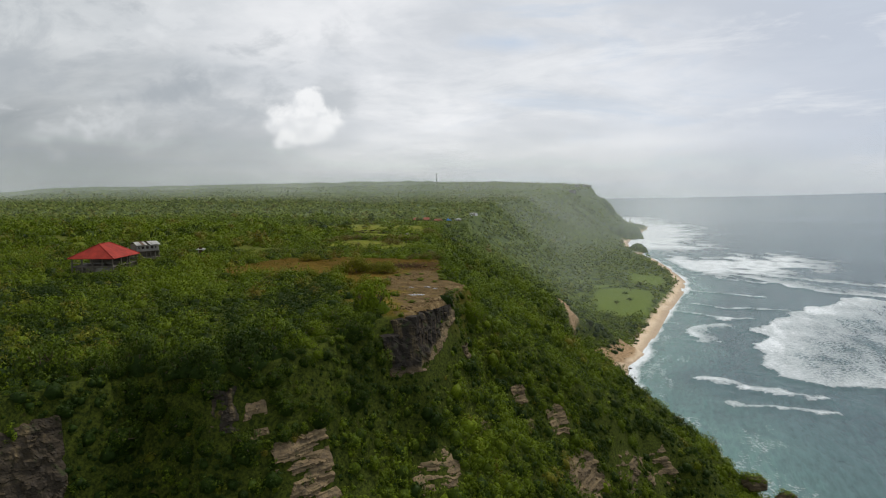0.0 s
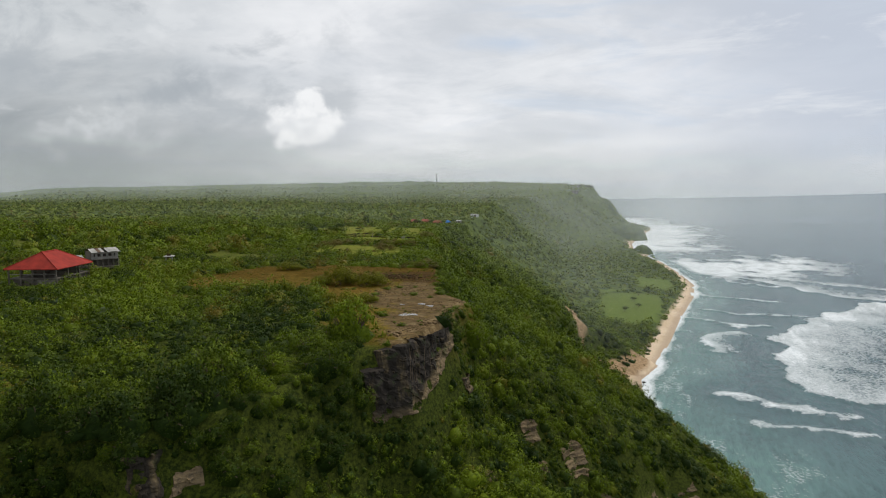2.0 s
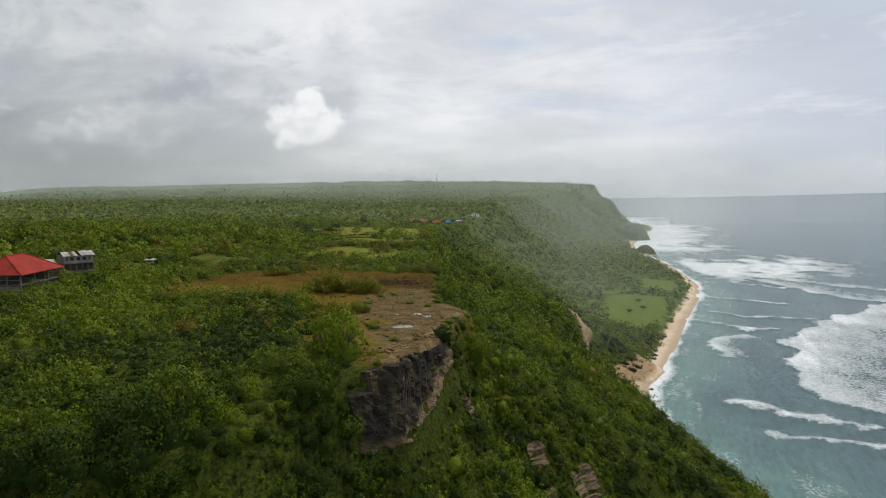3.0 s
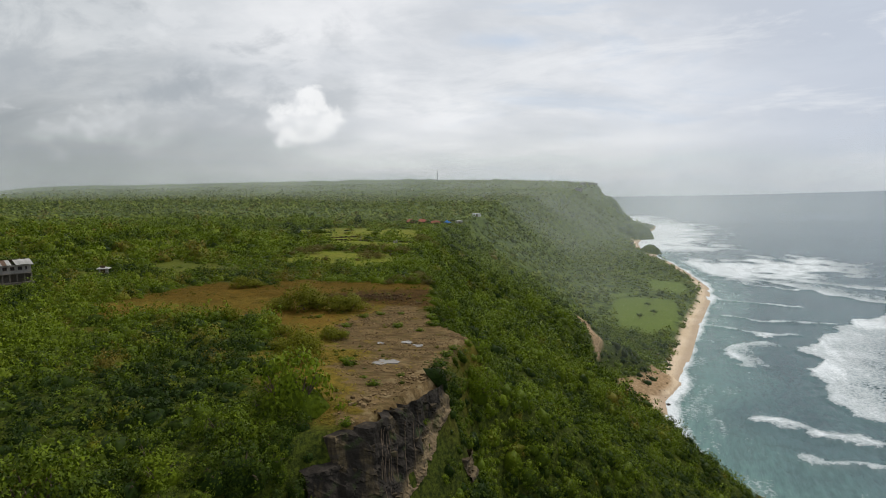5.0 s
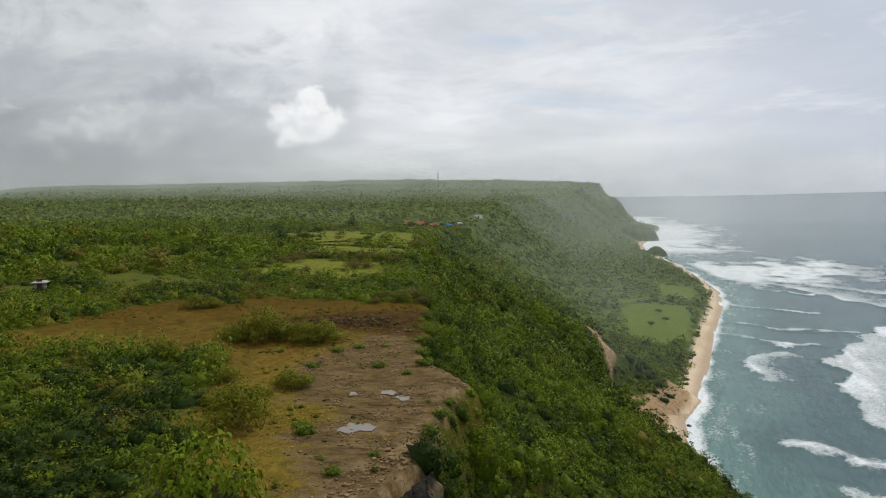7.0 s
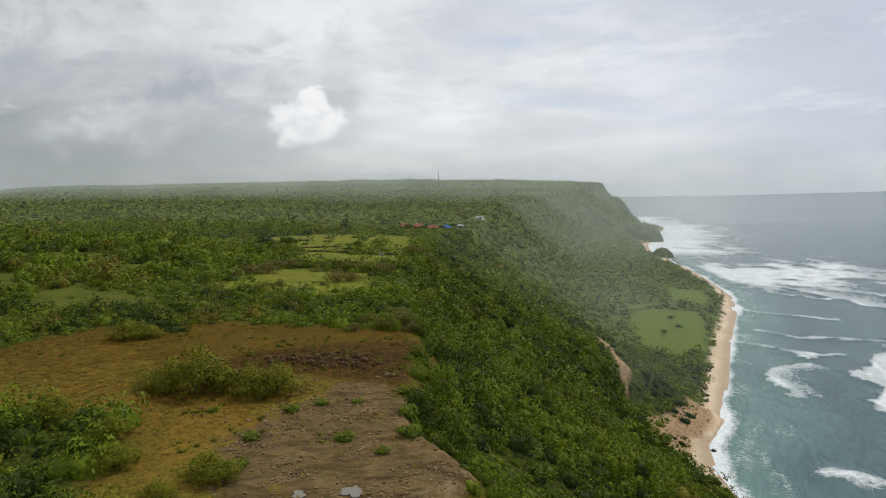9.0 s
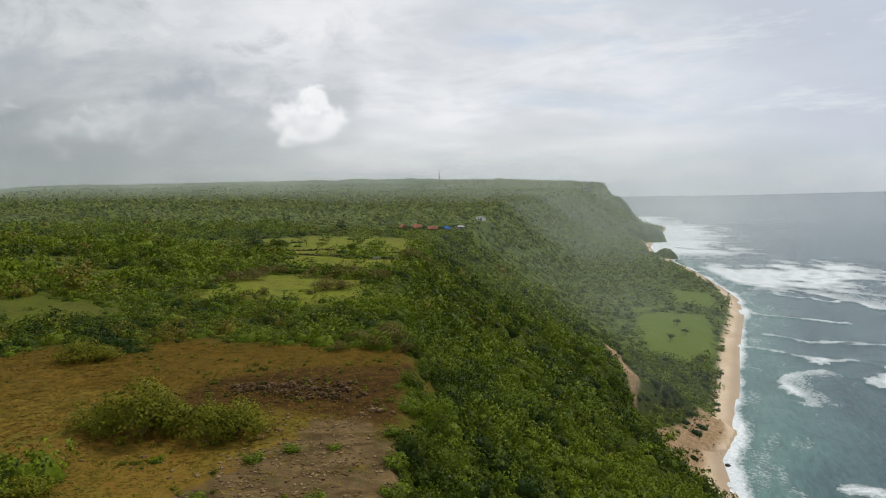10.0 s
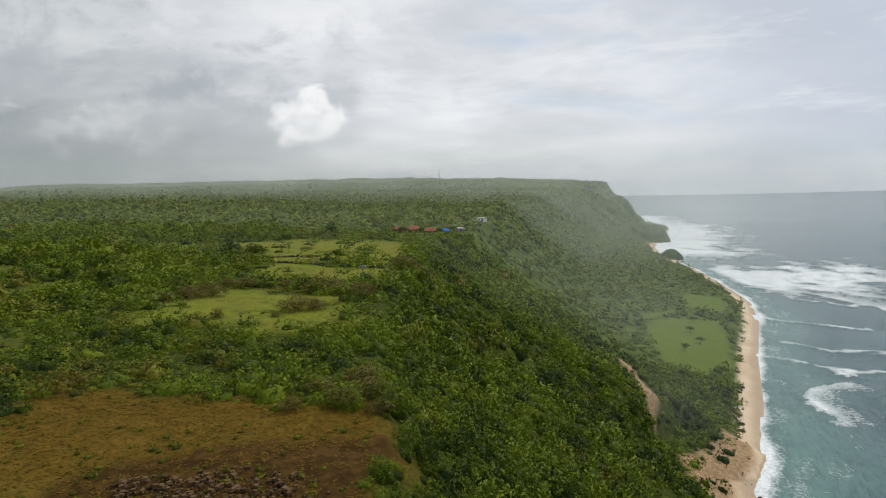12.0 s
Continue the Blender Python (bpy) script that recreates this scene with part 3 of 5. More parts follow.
def zone(px, py, poly, soft=2.0, wob=3.0, seed=3):
    """1 inside an outline, 0 outside, with a wavering edge."""
    qx = px + (fbm(px, py, 7, 3, seed) - 0.5) * 2 * wob
    qy = py + (fbm(px, py, 7, 3, seed + 9) - 0.5) * 2 * wob
    d, _ = polyline(qx, qy, poly + [poly[0]])
    d = np.where(inside(qx, qy, poly), d, -d)
    return smooth(d, -soft, soft)


def glades(px, py, d):
    """Grassy lanes and gaps in the plateau scrub."""
    return smooth(fbm(px * 0.6, py, 15, 3, 55), 0.57, 0.66) * smooth(d, -40, -60) * smooth(py, 125, 160) * smooth(py, 470, 380)


# ---- ground ----
gx = spread(-4600, 1100, -78, 112, 1.15, 1.05, 90, 1.014, 260)
gy = spread(-300, 4850, 52, 225, 1.15, 1.04, 90, 1.011, 640)
VX, VY = np.meshgrid(gx, gy)
VZ, VD, VE = terrain(VX, VY)
far_rough = smooth(np.hypot(VX, VY), 900, 1500)
VZ = VZ + far_rough * (fbm(VX, VY, 40, 3, 77) - 0.4) * 14 * (VE > 20)
lawn = np.maximum.reduce([zone(VX, VY, f, 3, 4) for f in (FIELD, FIELD_FAR, FIELD_STRIP)] + [zone(VX, VY, f, 3, 6) for f in (PADDOCK, PADDOCK_MID, PADDOCK_FAR, GLADE)])
dry = zone(VX, VY, CLEARING, 4, 6)
lanes = glades(VX, VY, VD)
lawn = np.maximum(lawn, 0.4 * lanes * (1 - dry))
dry = np.maximum(dry, 0.5 * lanes * smooth(VY, 215, 170))
bare = zone(VX, VY, BARE, 6, 3) * smooth(VD, 1.5, 0)
red = zone(VX, VY, REDSOIL, 4, 3)
sandy = smooth(VE, 13, 9) * (VE > -40) * smooth(VY, 286, 304)
earth = np.maximum(zone(VX, VY, SLIP, 2, 3), zone(VX, VY, SCAR, 1, 1))
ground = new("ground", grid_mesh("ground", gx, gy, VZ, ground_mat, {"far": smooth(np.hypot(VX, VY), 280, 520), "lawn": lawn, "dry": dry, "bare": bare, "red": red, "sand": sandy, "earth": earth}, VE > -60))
tagged(ground, "green clifftop plateau falling steeply to a sandy shore", "ground", kind="structure")

# ---- sea ----
sx = np.concatenate([spread(-200, 4800, 95, 420, 2.6, 1.05, 90)])
sy = spread(-300, 4850, 170, 760, 2.8, 1.03, 80)
SX, SY = np.meshgrid(sx, sy)
se = polyline(SX, SY, SHORE)[0]
se = np.where(inside(SX, SY, COAST), -se, se)


edgewob = (fbm(SX, SY, 30, 4, 61) - 0.5)
WX = SX + (fbm(SX, SY, 26, 4, 63) - 0.5) * 34
WY = SY + (fbm(SX, SY, 26, 4, 64) - 0.5) * 34


def breaker(line, width, lead=3.0):
    """Foam behind a breaking crest: sharp towards the shore side, trailing seaward."""
    d, s = polyline(WX, WY, line)
    i = np.clip(s.astype(int), 0, len(line) - 2)
    L = np.array(line)
    ax, ay = L[i, 0], L[i, 1]
    dx, dy = L[i + 1, 0] - ax, L[i + 1, 1] - ay
    side = (WX - ax) * dy - (WY - ay) * dx
    end = np.minimum(s, len(line) - 1 - s) * 4
    trail = np.where(side < 0, (0.45 + 0.55 * smooth(d, width * 0.5, 2)) * smooth(d, width, width * 0.5), smooth(d, lead, 0))
    return trail * smooth(end, 0, 0.6), np.exp(-(d / 4.0) ** 2) * smooth(end, 0, 0.6)


foam = smooth(se + edgewob * 14, np.interp(SY, [280, 340], [3, 7]), 0.5) * np.interp(SY, [285, 315], [0.45, 0.95])
foam = np.maximum(foam, smooth(se + edgewob * 60, 32, 8) * 0.2)
BREAKERS = [([(140, 322), (150, 312), (172, 300), (200, 290)], 9), ([(134, 293), (142, 285), (156, 278), (185, 268)], 11), ([(232, 470), (205, 452), (184, 428), (172, 404)], 26),
            ([(420, 585), (345, 533), (300, 500), (255, 453), (228, 415), (206, 386), (192, 331), (215, 310), (260, 290)], 130),
            ([(236, 540), (262, 528), (310, 514)], 8), ([(252, 640), (290, 600), (330, 580)], 8), ([(330, 740), (350, 700), (400, 660)], 12), ([(205, 505), (222, 490), (260, 480)], 6),
            ([(330, 790), (350, 760), (384, 730), (388, 680), (400, 610), (460, 570), (600, 540)], 60), ([(395, 880), (392, 800), (425, 720), (470, 660), (560, 610), (700, 570)], 40)]
lift = np.zeros_like(SX)
for line, width in BREAKERS:
    f, c = breaker(line, width)
    foam = np.maximum(foam, f * (0.74 + 0.45 * edgewob))
    lift = np.maximum(lift, c)
# the broad white water beyond the fields and under the headland
wash = smooth(np.abs(SY - (860 + 0.1 * (SX - 350) - edgewob * 300)), 150, 30) * smooth(se, 10, 30) * smooth(se + edgewob * 160, 300, 170)
wash = np.maximum(wash * 0.85, smooth(se + edgewob * 220, 190, 60) * smooth(SY, 1000, 1180) * smooth(SY, 2650, 2400) * 1.0)
foam = np.maximum(foam, wash)
swell = (fbm(SX * 0.93 - SY * 0.37, SX * 0.12 + SY * 0.3, 26, 3, 71) - 0.5) * 1.5 * smooth(se, 0, 40) * smooth(SY, 1500, 700)
dish = 62 * np.clip((np.hypot(SX, SY) - 1500) / 3300, 0, 1.4) ** 2
shallow = np.clip(0.8 * smooth(se + edgewob * 30, 48, 6) + 0.2 * smooth(se + edgewob * 160, 200, 40), 0, 1)
sea = new("sea", grid_mesh("sea", sx, sy, swell + lift * 0.9 + dish, sea_mat, {"foam": foam, "shallow": shallow}, se > -25))
tagged(sea, "grey-green sea with white breakers and trailing foam", "sea", kind="structure")


# ---- shapes for things ----
def part(name, me, parent, label="", place=None):
    """Link a mesh as one object under a thing or a part."""
    ob = new(name, me)
    ob.parent = parent
    if place is not None:
        ob.matrix_basis = place
    return tagged(ob, label)


def thing(name, m, label, category, group=""):
    ob = new(name)
    ob.matrix_basis = m
    return tagged(ob, label, category, group)


def mesh_of(name, bm, mat, smooth_shade=False):
    me = bpy.data.meshes.new(name)
    bm.normal_update()
    bm.to_mesh(me)
    bm.free()
    me.materials.append(mat)
    if smooth_shade:
        me.polygons.foreach_set("use_smooth", np.full(len(me.polygons), True))
    return me


def box(bm, x0, x1, y0, y1, z0, z1, bevel=0.0):
    r = bmesh.ops.create_cube(bm, size=1, matrix=Matrix.Translation(((x0 + x1) / 2, (y0 + y1) / 2, (z0 + z1) / 2)) @ Matrix.Diagonal((x1 - x0, y1 - y0, z1 - z0, 1)))
    if bevel:
        es = list({e for v in r["verts"] for e in v.link_edges})
        bmesh.ops.bevel(bm, geom=es, offset=bevel, segments=1, affect="EDGES")


def box_mesh(name, mat, x0, x1, y0, y1, z0, z1, bevel=0.03):
    bm = bmesh.new()
    box(bm, x0, x1, y0, y1, z0, z1, bevel)
    return mesh_of(name, bm, mat)


def tube(bm, a, b, ra, rb, n=6):
    a, b = Vector(a), Vector(b)
    m = (b - a).to_track_quat("Z", "Y").to_matrix().to_4x4()
    bmesh.ops.create_cone(bm, cap_ends=True, segments=n, radius1=ra, radius2=rb, depth=(b - a).length, matrix=Matrix.Translation((a + b) / 2) @ m)


def height(x, y):
    return float(terrain(np.array([float(x)]), np.array([float(y)]))[0][0])


# ---- scrub ----
def sphere_points(n, r):
    v = r.normal(size=(n, 3))
    return v / np.linalg.norm(v, axis=1)[:, None]


def core_ball(r, squash, lumps, nu=7, nv=3):
    """A low, lumpy core that closes the crown."""
    vs = []
    for j in range(nv):
        ph = -0.3 + (math.pi / 2 + 0.3) * j / nv
        for i in range(nu):
            th = 2 * math.pi * (i + 0.5 * j) / nu
            q = 1 + lumps * (r.random() - 0.5)
            vs.append((math.cos(ph) * math.cos(th) * q, math.cos(ph) * math.sin(th) * q, math.sin(ph) * squash * q))
    vs.append((0, 0, squash))
    fs = []
    for j in range(nv - 1):
        for i in range(nu):
            a, b = j * nu + i, j * nu + (i + 1) % nu
            fs += [(a, b, b + nu), (a, b + nu, a + nu)]
    fs += [((nv - 1) * nu + i, (nv - 1) * nu + (i + 1) % nu, nv * nu) for i in range(nu)]
    return np.array(vs), np.array(fs)


def unit(v):
    return v / (np.linalg.norm(v, axis=1)[:, None] + 1e-9)


def crown(clumps, per, leaf, seed, squash=0.75, rings=(7, 3), core=True, clump=0.27):
    """A crown of radius about 1: leaf sprays in rounded clumps on several lobes round a core."""
    r = np.random.default_rng(seed)
    lobes = max(4, clumps // 4)
    ang = r.random(lobes) * 6.283
    rad = np.sqrt(r.random(lobes)) * 0.60
    cen = np.stack([np.cos(ang) * rad, np.sin(ang) * rad, 0.06 + (1.05 - 1.9 * rad * rad) * (0.35 + 0.65 * r.random(lobes)) * 0.5 * squash], 1)
    size = 0.26 + 0.24 * r.random(lobes)
    which = np.arange(clumps) % lobes
    n = sphere_points(clumps, r)
    n[:, 2] = np.abs(n[:, 2]) * 1.1 - 0.22
    n = unit(n)
    cc = cen[which] + n * size[which][:, None] * (0.8 + 0.35 * r.random((clumps, 1)))
    cr = clump * (0.6 + 0.7 * r.random(clumps))
    k = np.repeat(np.arange(clumps), per)
    m = unit(n[k] * 0.75 + np.array([0, 0, 0.35]) + sphere_points(len(k), r) * 0.95)
    p = cc[k] + m * cr[k][:, None] * (0.65 + 0.45 * r.random((len(k), 1)))
    up = unit(m + r.normal(size=m.shape) * 0.38 + np.array([0, 0, 0.15]))
    t = unit(np.cross(up, sphere_points(len(k), r)))
    q = np.cross(up, t)
    ln = leaf * (0.65 + 0.8 * r.random((len(k), 1)))
    wd = ln * (0.6 + 0.4 * r.random((len(k), 1)))
    # a pointed spray: two corners at its foot, a drooping tip
    v = np.stack([p - t * ln * 0.5 - q * wd * 0.5, p - t * ln * 0.5 + q * wd * 0.5, p + t * ln * 0.55 - up * ln * 0.15], 1).reshape(-1, 3)
    f = np.arange(len(k) * 3).reshape(-1, 3)
    # leaves face outwards, and their sheen follows the clump they sit on
    inward = (np.cross(v[1::3] - v[0::3], v[2::3] - v[0::3]) * m).sum(1) < 0
    f[inward] = f[inward][:, ::-1]
    nr = np.repeat(unit(m * 0.75 + n[k] * 0.2 + up * 0.3), 3, 0)
    tone_shade = np.repeat(((r.random(clumps) - 0.5) * 0.34)[k], 3)
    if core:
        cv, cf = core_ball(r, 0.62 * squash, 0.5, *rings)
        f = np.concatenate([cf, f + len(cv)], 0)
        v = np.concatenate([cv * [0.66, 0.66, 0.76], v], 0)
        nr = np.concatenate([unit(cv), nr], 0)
        # core tint is lowered: shade inside the crown put into its colour
        tone_shade = np.concatenate([np.full(len(cv), -0.3), tone_shade])
    return v, f, nr, tone_shade


def stamp(name, pts, size, tall, tint, lean, forms, mat):
    """Many crowns as one sheet of growth."""
    V, F, T, N, base = [], [], [], [], 0
    pick = np.random.default_rng(3).integers(0, len(forms), len(pts))
    turn = np.random.default_rng(4).random(len(pts)) * 6.283
    for k, (fv, ff, fn, tone_shade) in enumerate(forms):
        m = np.where(pick == k)[0]
        if not len(m):
            continue
        c, s = np.cos(turn[m])[:, None], np.sin(turn[m])[:, None]
        x = (fv[None, :, 0] * c - fv[None, :, 1] * s) * size[m][:, None]
        y = (fv[None, :, 0] * s + fv[None, :, 1] * c) * size[m][:, None]
        z = np.broadcast_to(fv[None, :, 2], x.shape) * (size[m] * tall[m])[:, None]
        nn = np.stack([fn[None, :, 0] * c - fn[None, :, 1] * s, fn[None, :, 0] * s + fn[None, :, 1] * c, np.broadcast_to(fn[None, :, 2], x.shape)], 2)
        # each crown stands out of its slope
        az = unit(np.concatenate([lean[m], np.ones((len(m), 1))], 1))
        ax = unit(np.cross(np.tile([0.0, 1.0, 0.0], (len(m), 1)), az))
        ay = np.cross(az, ax)
        R = np.stack([ax, ay, az], 1)
        co = np.einsum("bvi,bij->bvj", np.stack([x, y, z], 2), R) + pts[m][:, None, :]
        V.append(co.reshape(-1, 3))
        N.append(np.einsum("bvi,bij->bvj", nn, R).reshape(-1, 3))
        F.append((ff[None] + (np.arange(len(m)) * len(fv))[:, None, None]).reshape(-1, 3) + base)
        T.append(np.maximum(tint[m][:, None] + tone_shade[None] * np.where(tint[m] > 0.95, 0.3, 1.0)[:, None], 0).ravel())
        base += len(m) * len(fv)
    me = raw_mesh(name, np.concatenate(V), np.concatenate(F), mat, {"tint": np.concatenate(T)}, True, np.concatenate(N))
    return new(name, me)


def slope_of(px, py):
    h, d, e = terrain(px, py)
    hx, hy = terrain(px + 1.0, py)[0] - h, terrain(px, py + 1.0)[0] - h
    return h, d, e, hx, hy


# rock faces: middle of the top edge, width, top and foot heights, stains
# third entry: a small cave, its dark painted through the stain value
FACES = [(-4.6, 132.5, 25, 76.4, 63, 1.0), (-63, 84, 11, 69, 52, 0.85), (-37, 95.5, 5, 70.5, 63.5, 0.95), (-32.4, 98, 5, 68.5, 61, 0.15), (-24.5, 99.5, 11, 60.5, 46, 0.1), (-1.7, 118, 12, 49.5, 40, 0.1), (5.8, 142.8, 4, 66, 62.5, 0.5),
         (21, 157, 5, 51, 45, 0.2), (33, 162, 9, 43, 34.5, 0.25), (37, 156, 20, 31, 18, 0.3), (68, 180, 15, 27, 11, 0.35), (56, 170, 15, 32, 16, 0.45), (10, 135, 3.5, 49.8, 46.5, 0.3), (23, 153.6, 3.5, 42.5, 39.5, 0.3)]
YARDS = [(-107, 184, 6.4), (-107, 191, 6.0), (-104.5, 206.5, 4.6), (-102.5, 202, 3.6), (-94, 226, 2.5), (4, 471, 6), (-13, 477, 8), (-4, 476, 6), (-22, 478, 6), (28, 552, 9), (28, 543, 5)]


def growable(px, py, h, d, e):
    """How thickly scrub grows here, 0 to 1."""
    g = np.ones(px.shape)
    for f in (FIELD, FIELD_FAR, FIELD_STRIP):
        g *= 1 - zone(px, py, f, 2, 2)
    g *= 1 - 0.97 * zone(px, py, BARE, 1.5, 1.0) * smooth(d, 1.2, 0.3)
    for f in (PADDOCK, PADDOCK_MID, PADDOCK_FAR, GLADE):
        g *= 1 - (0.90 if f is PADDOCK_FAR else 0.96) * zone(px, py, f, 3, 6)
    g *= 1 - zone(px, py, CLEARING, 2.5, 6)
    g *= 1 - 0.85 * zone(px, py, SLIP, 1.0, 3.0)
    g *= 1 - zone(px, py, SCAR, 1.0, 1.0)
    g *= np.where(py < 290, smooth(e, 0, 3), smooth(e + 5 * (fbm(px, py, 18, 2, 66) - 0.5), 8, 11))
    for x, y, w, z1, z0, st in FACES:
        r = w * 0.5
        f = (np.hypot(px - x, py - y) / (r + 1.5)) ** 4 + ((h - (z0 + z1) / 2) / (0.5 * (z1 - z0) + (1.6 if st >= 1 else 0.3))) ** 4
        f = f * 1.5 * (0.35 + 1.3 * fbm(px + 0.7 * h, py - 0.6 * h, 3.2, 3, 37))
        g *= np.maximum(smooth(f, 0.45, 0.9), 0.05)
    # grassy gaps in the plateau scrub
    g *= 1 - 0.85 * glades(px, py, d)
    for x, y, r in YARDS:
        g *= smooth(np.hypot(px - x, py - y), r * 0.85, r * 1.1)
    return g


def sow(x0, x1, y0, y1, step, seed, r0, r1, flat=0.6):
    """Places for bushes on a jittered grid, more of them on steep ground."""
    r = np.random.default_rng(seed)
    nx, ny = int((x1 - x0) / step), int((y1 - y0) / step)
    X, Y = np.meshgrid(x0 + (np.arange(nx) + 0.5) * step, y0 + (np.arange(ny) + 0.5) * step)
    X = (X + (r.random(X.shape) - 0.5) * step).ravel()
    Y = (Y + (r.random(Y.shape) - 0.5) * step).ravel()
    dist = np.hypot(X, Y)
    ok = (X > -0.80 * Y - 12) & (X < 0.80 * Y + 10) & (dist >= r0) & (dist < r1)
    X, Y = X[ok], Y[ok]
    h, d, e, hx, hy = slope_of(X, Y)
    steep = np.sqrt(1 + hx * hx + hy * hy)
    want = growable(X, Y, h, d, e) * np.minimum(flat * steep, 1.0)
    ok = r.random(X.shape) < want
    return [a[ok] for a in (X, Y, h, d, e, hx, hy)] + [r]


def habit(got, small, large):
    """Sizes, heights, tints and lean of bushes at their places."""
    X, Y, h, d, e, hx, hy, r = got
    patch = fbm(X, Y, 38, 3, 21)
    steep = np.sqrt(hx * hx + hy * hy)
    size = small + (large - small) * r.random(X.shape) ** 2.0 * (0.55 + 0.9 * patch)
    size = size * np.interp(steep, [0.9, 2.2], [1.0, 0.8]) * (1 - 0.25 * smooth(d, -7, -1) * smooth(d, 7, 2) * (Y < 240))
    tall = 0.75 + 0.45 * r.random(X.shape) + 0.3 * smooth(size, small, large)
    low = smooth(d, -95, -60) * smooth(d, 4, -3) * smooth(Y, 190, 225) * (Y < 480)
    tall = tall * (1 - 0.2 * low)
    stand = fbm(X, Y, 9, 2, 27)
    tint = 0.46 + 0.66 * (r.random(X.shape) - 0.5) + 0.65 * (patch - 0.5) + 1.1 * (stand - 0.5)
    # growth tint with light and shade put in: lighter plateau, darker inland, front, slopes
    tint = tint + 0.14 * smooth(Y, 140, 190) - 0.10 * smooth(X, -45, -105) + 0.10 * smooth(Y, 215, 260) * (d < 0) + 0.10 * smooth(Y, 290, 350) + 0.12 * (d < -2) * smooth(Y, 140, 160) * smooth(Y, 225, 205) - 0.12 * smooth(d, 0, 5) * smooth(Y, 205, 240) * smooth(Y, 420, 380) - 0.14 * smooth(X, -12, -40) * smooth(Y, 165, 130) - 0.1 * smooth(steep, 0.9, 1.6)
    tint = np.clip(tint, 0, 0.9)
    tint = np.where(r.random(X.shape) < np.where(d < -5, 0.07 + 0.3 * smooth(fbm(X, Y, 16, 2, 33), 0.58, 0.75), 0.03), 1.0 + 0.3 * r.random(X.shape), tint)
    lean = np.stack([-hx, -hy], 1) * (np.minimum(steep, 1.8) * 0.7 / np.maximum(steep, 1e-3))[:, None]
    return size, tall, tint, lean


def plant(name, label, got, small, large, forms, sink=0.22, big_forms=None, mat=None):
    size, tall, tint, lean = habit(got, small, large)
    pts = np.stack([got[0], got[1], got[2] - sink * size], 1)
    wide = size > 2.0 if big_forms else size > 1e9
    if big_forms:
        tagged(stamp("tall_scrub", pts[wide], size[wide], tall[wide], tint[wide], lean[wide], big_forms, leaf_mat), "broad leafy bushes rising above the scrub", "scrub", kind="stuff")
    ob = stamp(name, pts[~wide], size[~wide], tall[~wide], tint[~wide], lean[~wide], forms, mat or leaf_mat)
    return tagged(ob, label, "scrub", kind="stuff")


def stems_mesh(seed, spread_=0.45, tall=0.6):
    """A short trunk that forks into limbs."""
    r = random.Random(seed)
    bm = bmesh.new()
    tube(bm, (0, 0, -0.25), (0.03, 0, 0.15), 0.055, 0.045)
    for i in range(4):
        a = i * 1.57 + r.random()
        tip = (math.cos(a) * spread_ * (0.6 + 0.5 * r.random()), math.sin(a) * spread_ * (0.6 + 0.5 * r.random()), tall * (0.7 + 0.4 * r.random()))
        mid = (tip[0] * 0.45, tip[1] * 0.45, tall * 0.42)
        tube(bm, (0.03, 0, 0.12), mid, 0.042, 0.03, 5)
        tube(bm, mid, tip, 0.03, 0.012, 5)
        tube(bm, mid, (tip[0] * 0.5 + 0.15, tip[1] * 1.1, tip[2] * 0.9), 0.022, 0.01, 5)
    return mesh_of("stem", bm, bark_mat)


def shrub(label, seed, clumps, per, leaf, tint, squash=0.8, core=True, lift=0.0, name="shrub", category="shrub", group="", mat=None, clump=0.27):
    """A bush of radius 1 at the origin: stems and a leafy crown."""
    ob = thing(name, pose(0, 0, 0), label, category, group)
    part("stem", stems_mesh(seed, 0.45, 0.55 + lift), ob)
    v, f, nr, tone_shade = crown(clumps, per, leaf, seed, squash, (8, 4), core, clump)
    v = v + [0, 0, lift]
    me = raw_mesh("crown", v, f, mat or leaf_mat, {"tint": np.maximum(tint + tone_shade, 0)}, True, nr)
    part("crown", me, ob)
    return ob


def scaled(x, y, z, size, tall, turn, lean=(0, 0)):
    q = Vector((0, 0, 1)).rotation_difference(Vector((lean[0] * 0.8, lean[1] * 0.8, 1)))
    m = Matrix.LocRotScale((x, y, z), q @ Euler((0, 0, turn)).to_quaternion(), (size, size, size * tall))
    return m


near_forms = [crown(13, 9, 0.138, 100 + i, 1.0, (6, 2)) for i in range(8)]
big_near = [crown(26, 9, 0.096, 170 + i, 1.0, (8, 3), True, 0.21) for i in range(6)]
mid_forms = [crown(14, 9, 0.135, 200 + i, 1.0, (6, 2), True, 0.3) for i in range(8)]
coarse_forms = [crown(9, 6, 0.18, 250 + i, 1.0, (6, 2), True, 0.32) for i in range(6)]
far_forms = [crown(5, 2, 0.45, 300 + i, 0.95, (7, 2), True, 0.3) for i in range(6)]
face_forms = [crown(13, 9, 0.14, 150 + i, 0.9, (6, 2)) for i in range(7)]
near = sow(-190, 125, 45, 265, 2.15, 1, 40, 255, 0.95)
# the bushes along the rim are single shrubs, the rest is one growth
edge_band = (np.abs(near[3] + 3) < 7.5) & (near[1] > 92) & (near[1] < 215)
number = np.cumsum(edge_band)
single = edge_band & (number <= 285)
hero = [a[single] for a in near[:7]] + [np.random.default_rng(5)]
rest = [a[~single] for a in near[:7]] + [near[7]]
plant("scrub_near", "dense dark green scrub covering clifftop and cliff face", rest, 1.15, 3.7, near_forms, 0.2, big_near)
face = sow(-78, 75, 55, 215, 1.25, 9, 40, 240, 0.36)
on_face = np.hypot(face[5], face[6]) > 0.9
face = [a[on_face] for a in face[:7]] + [face[7]]
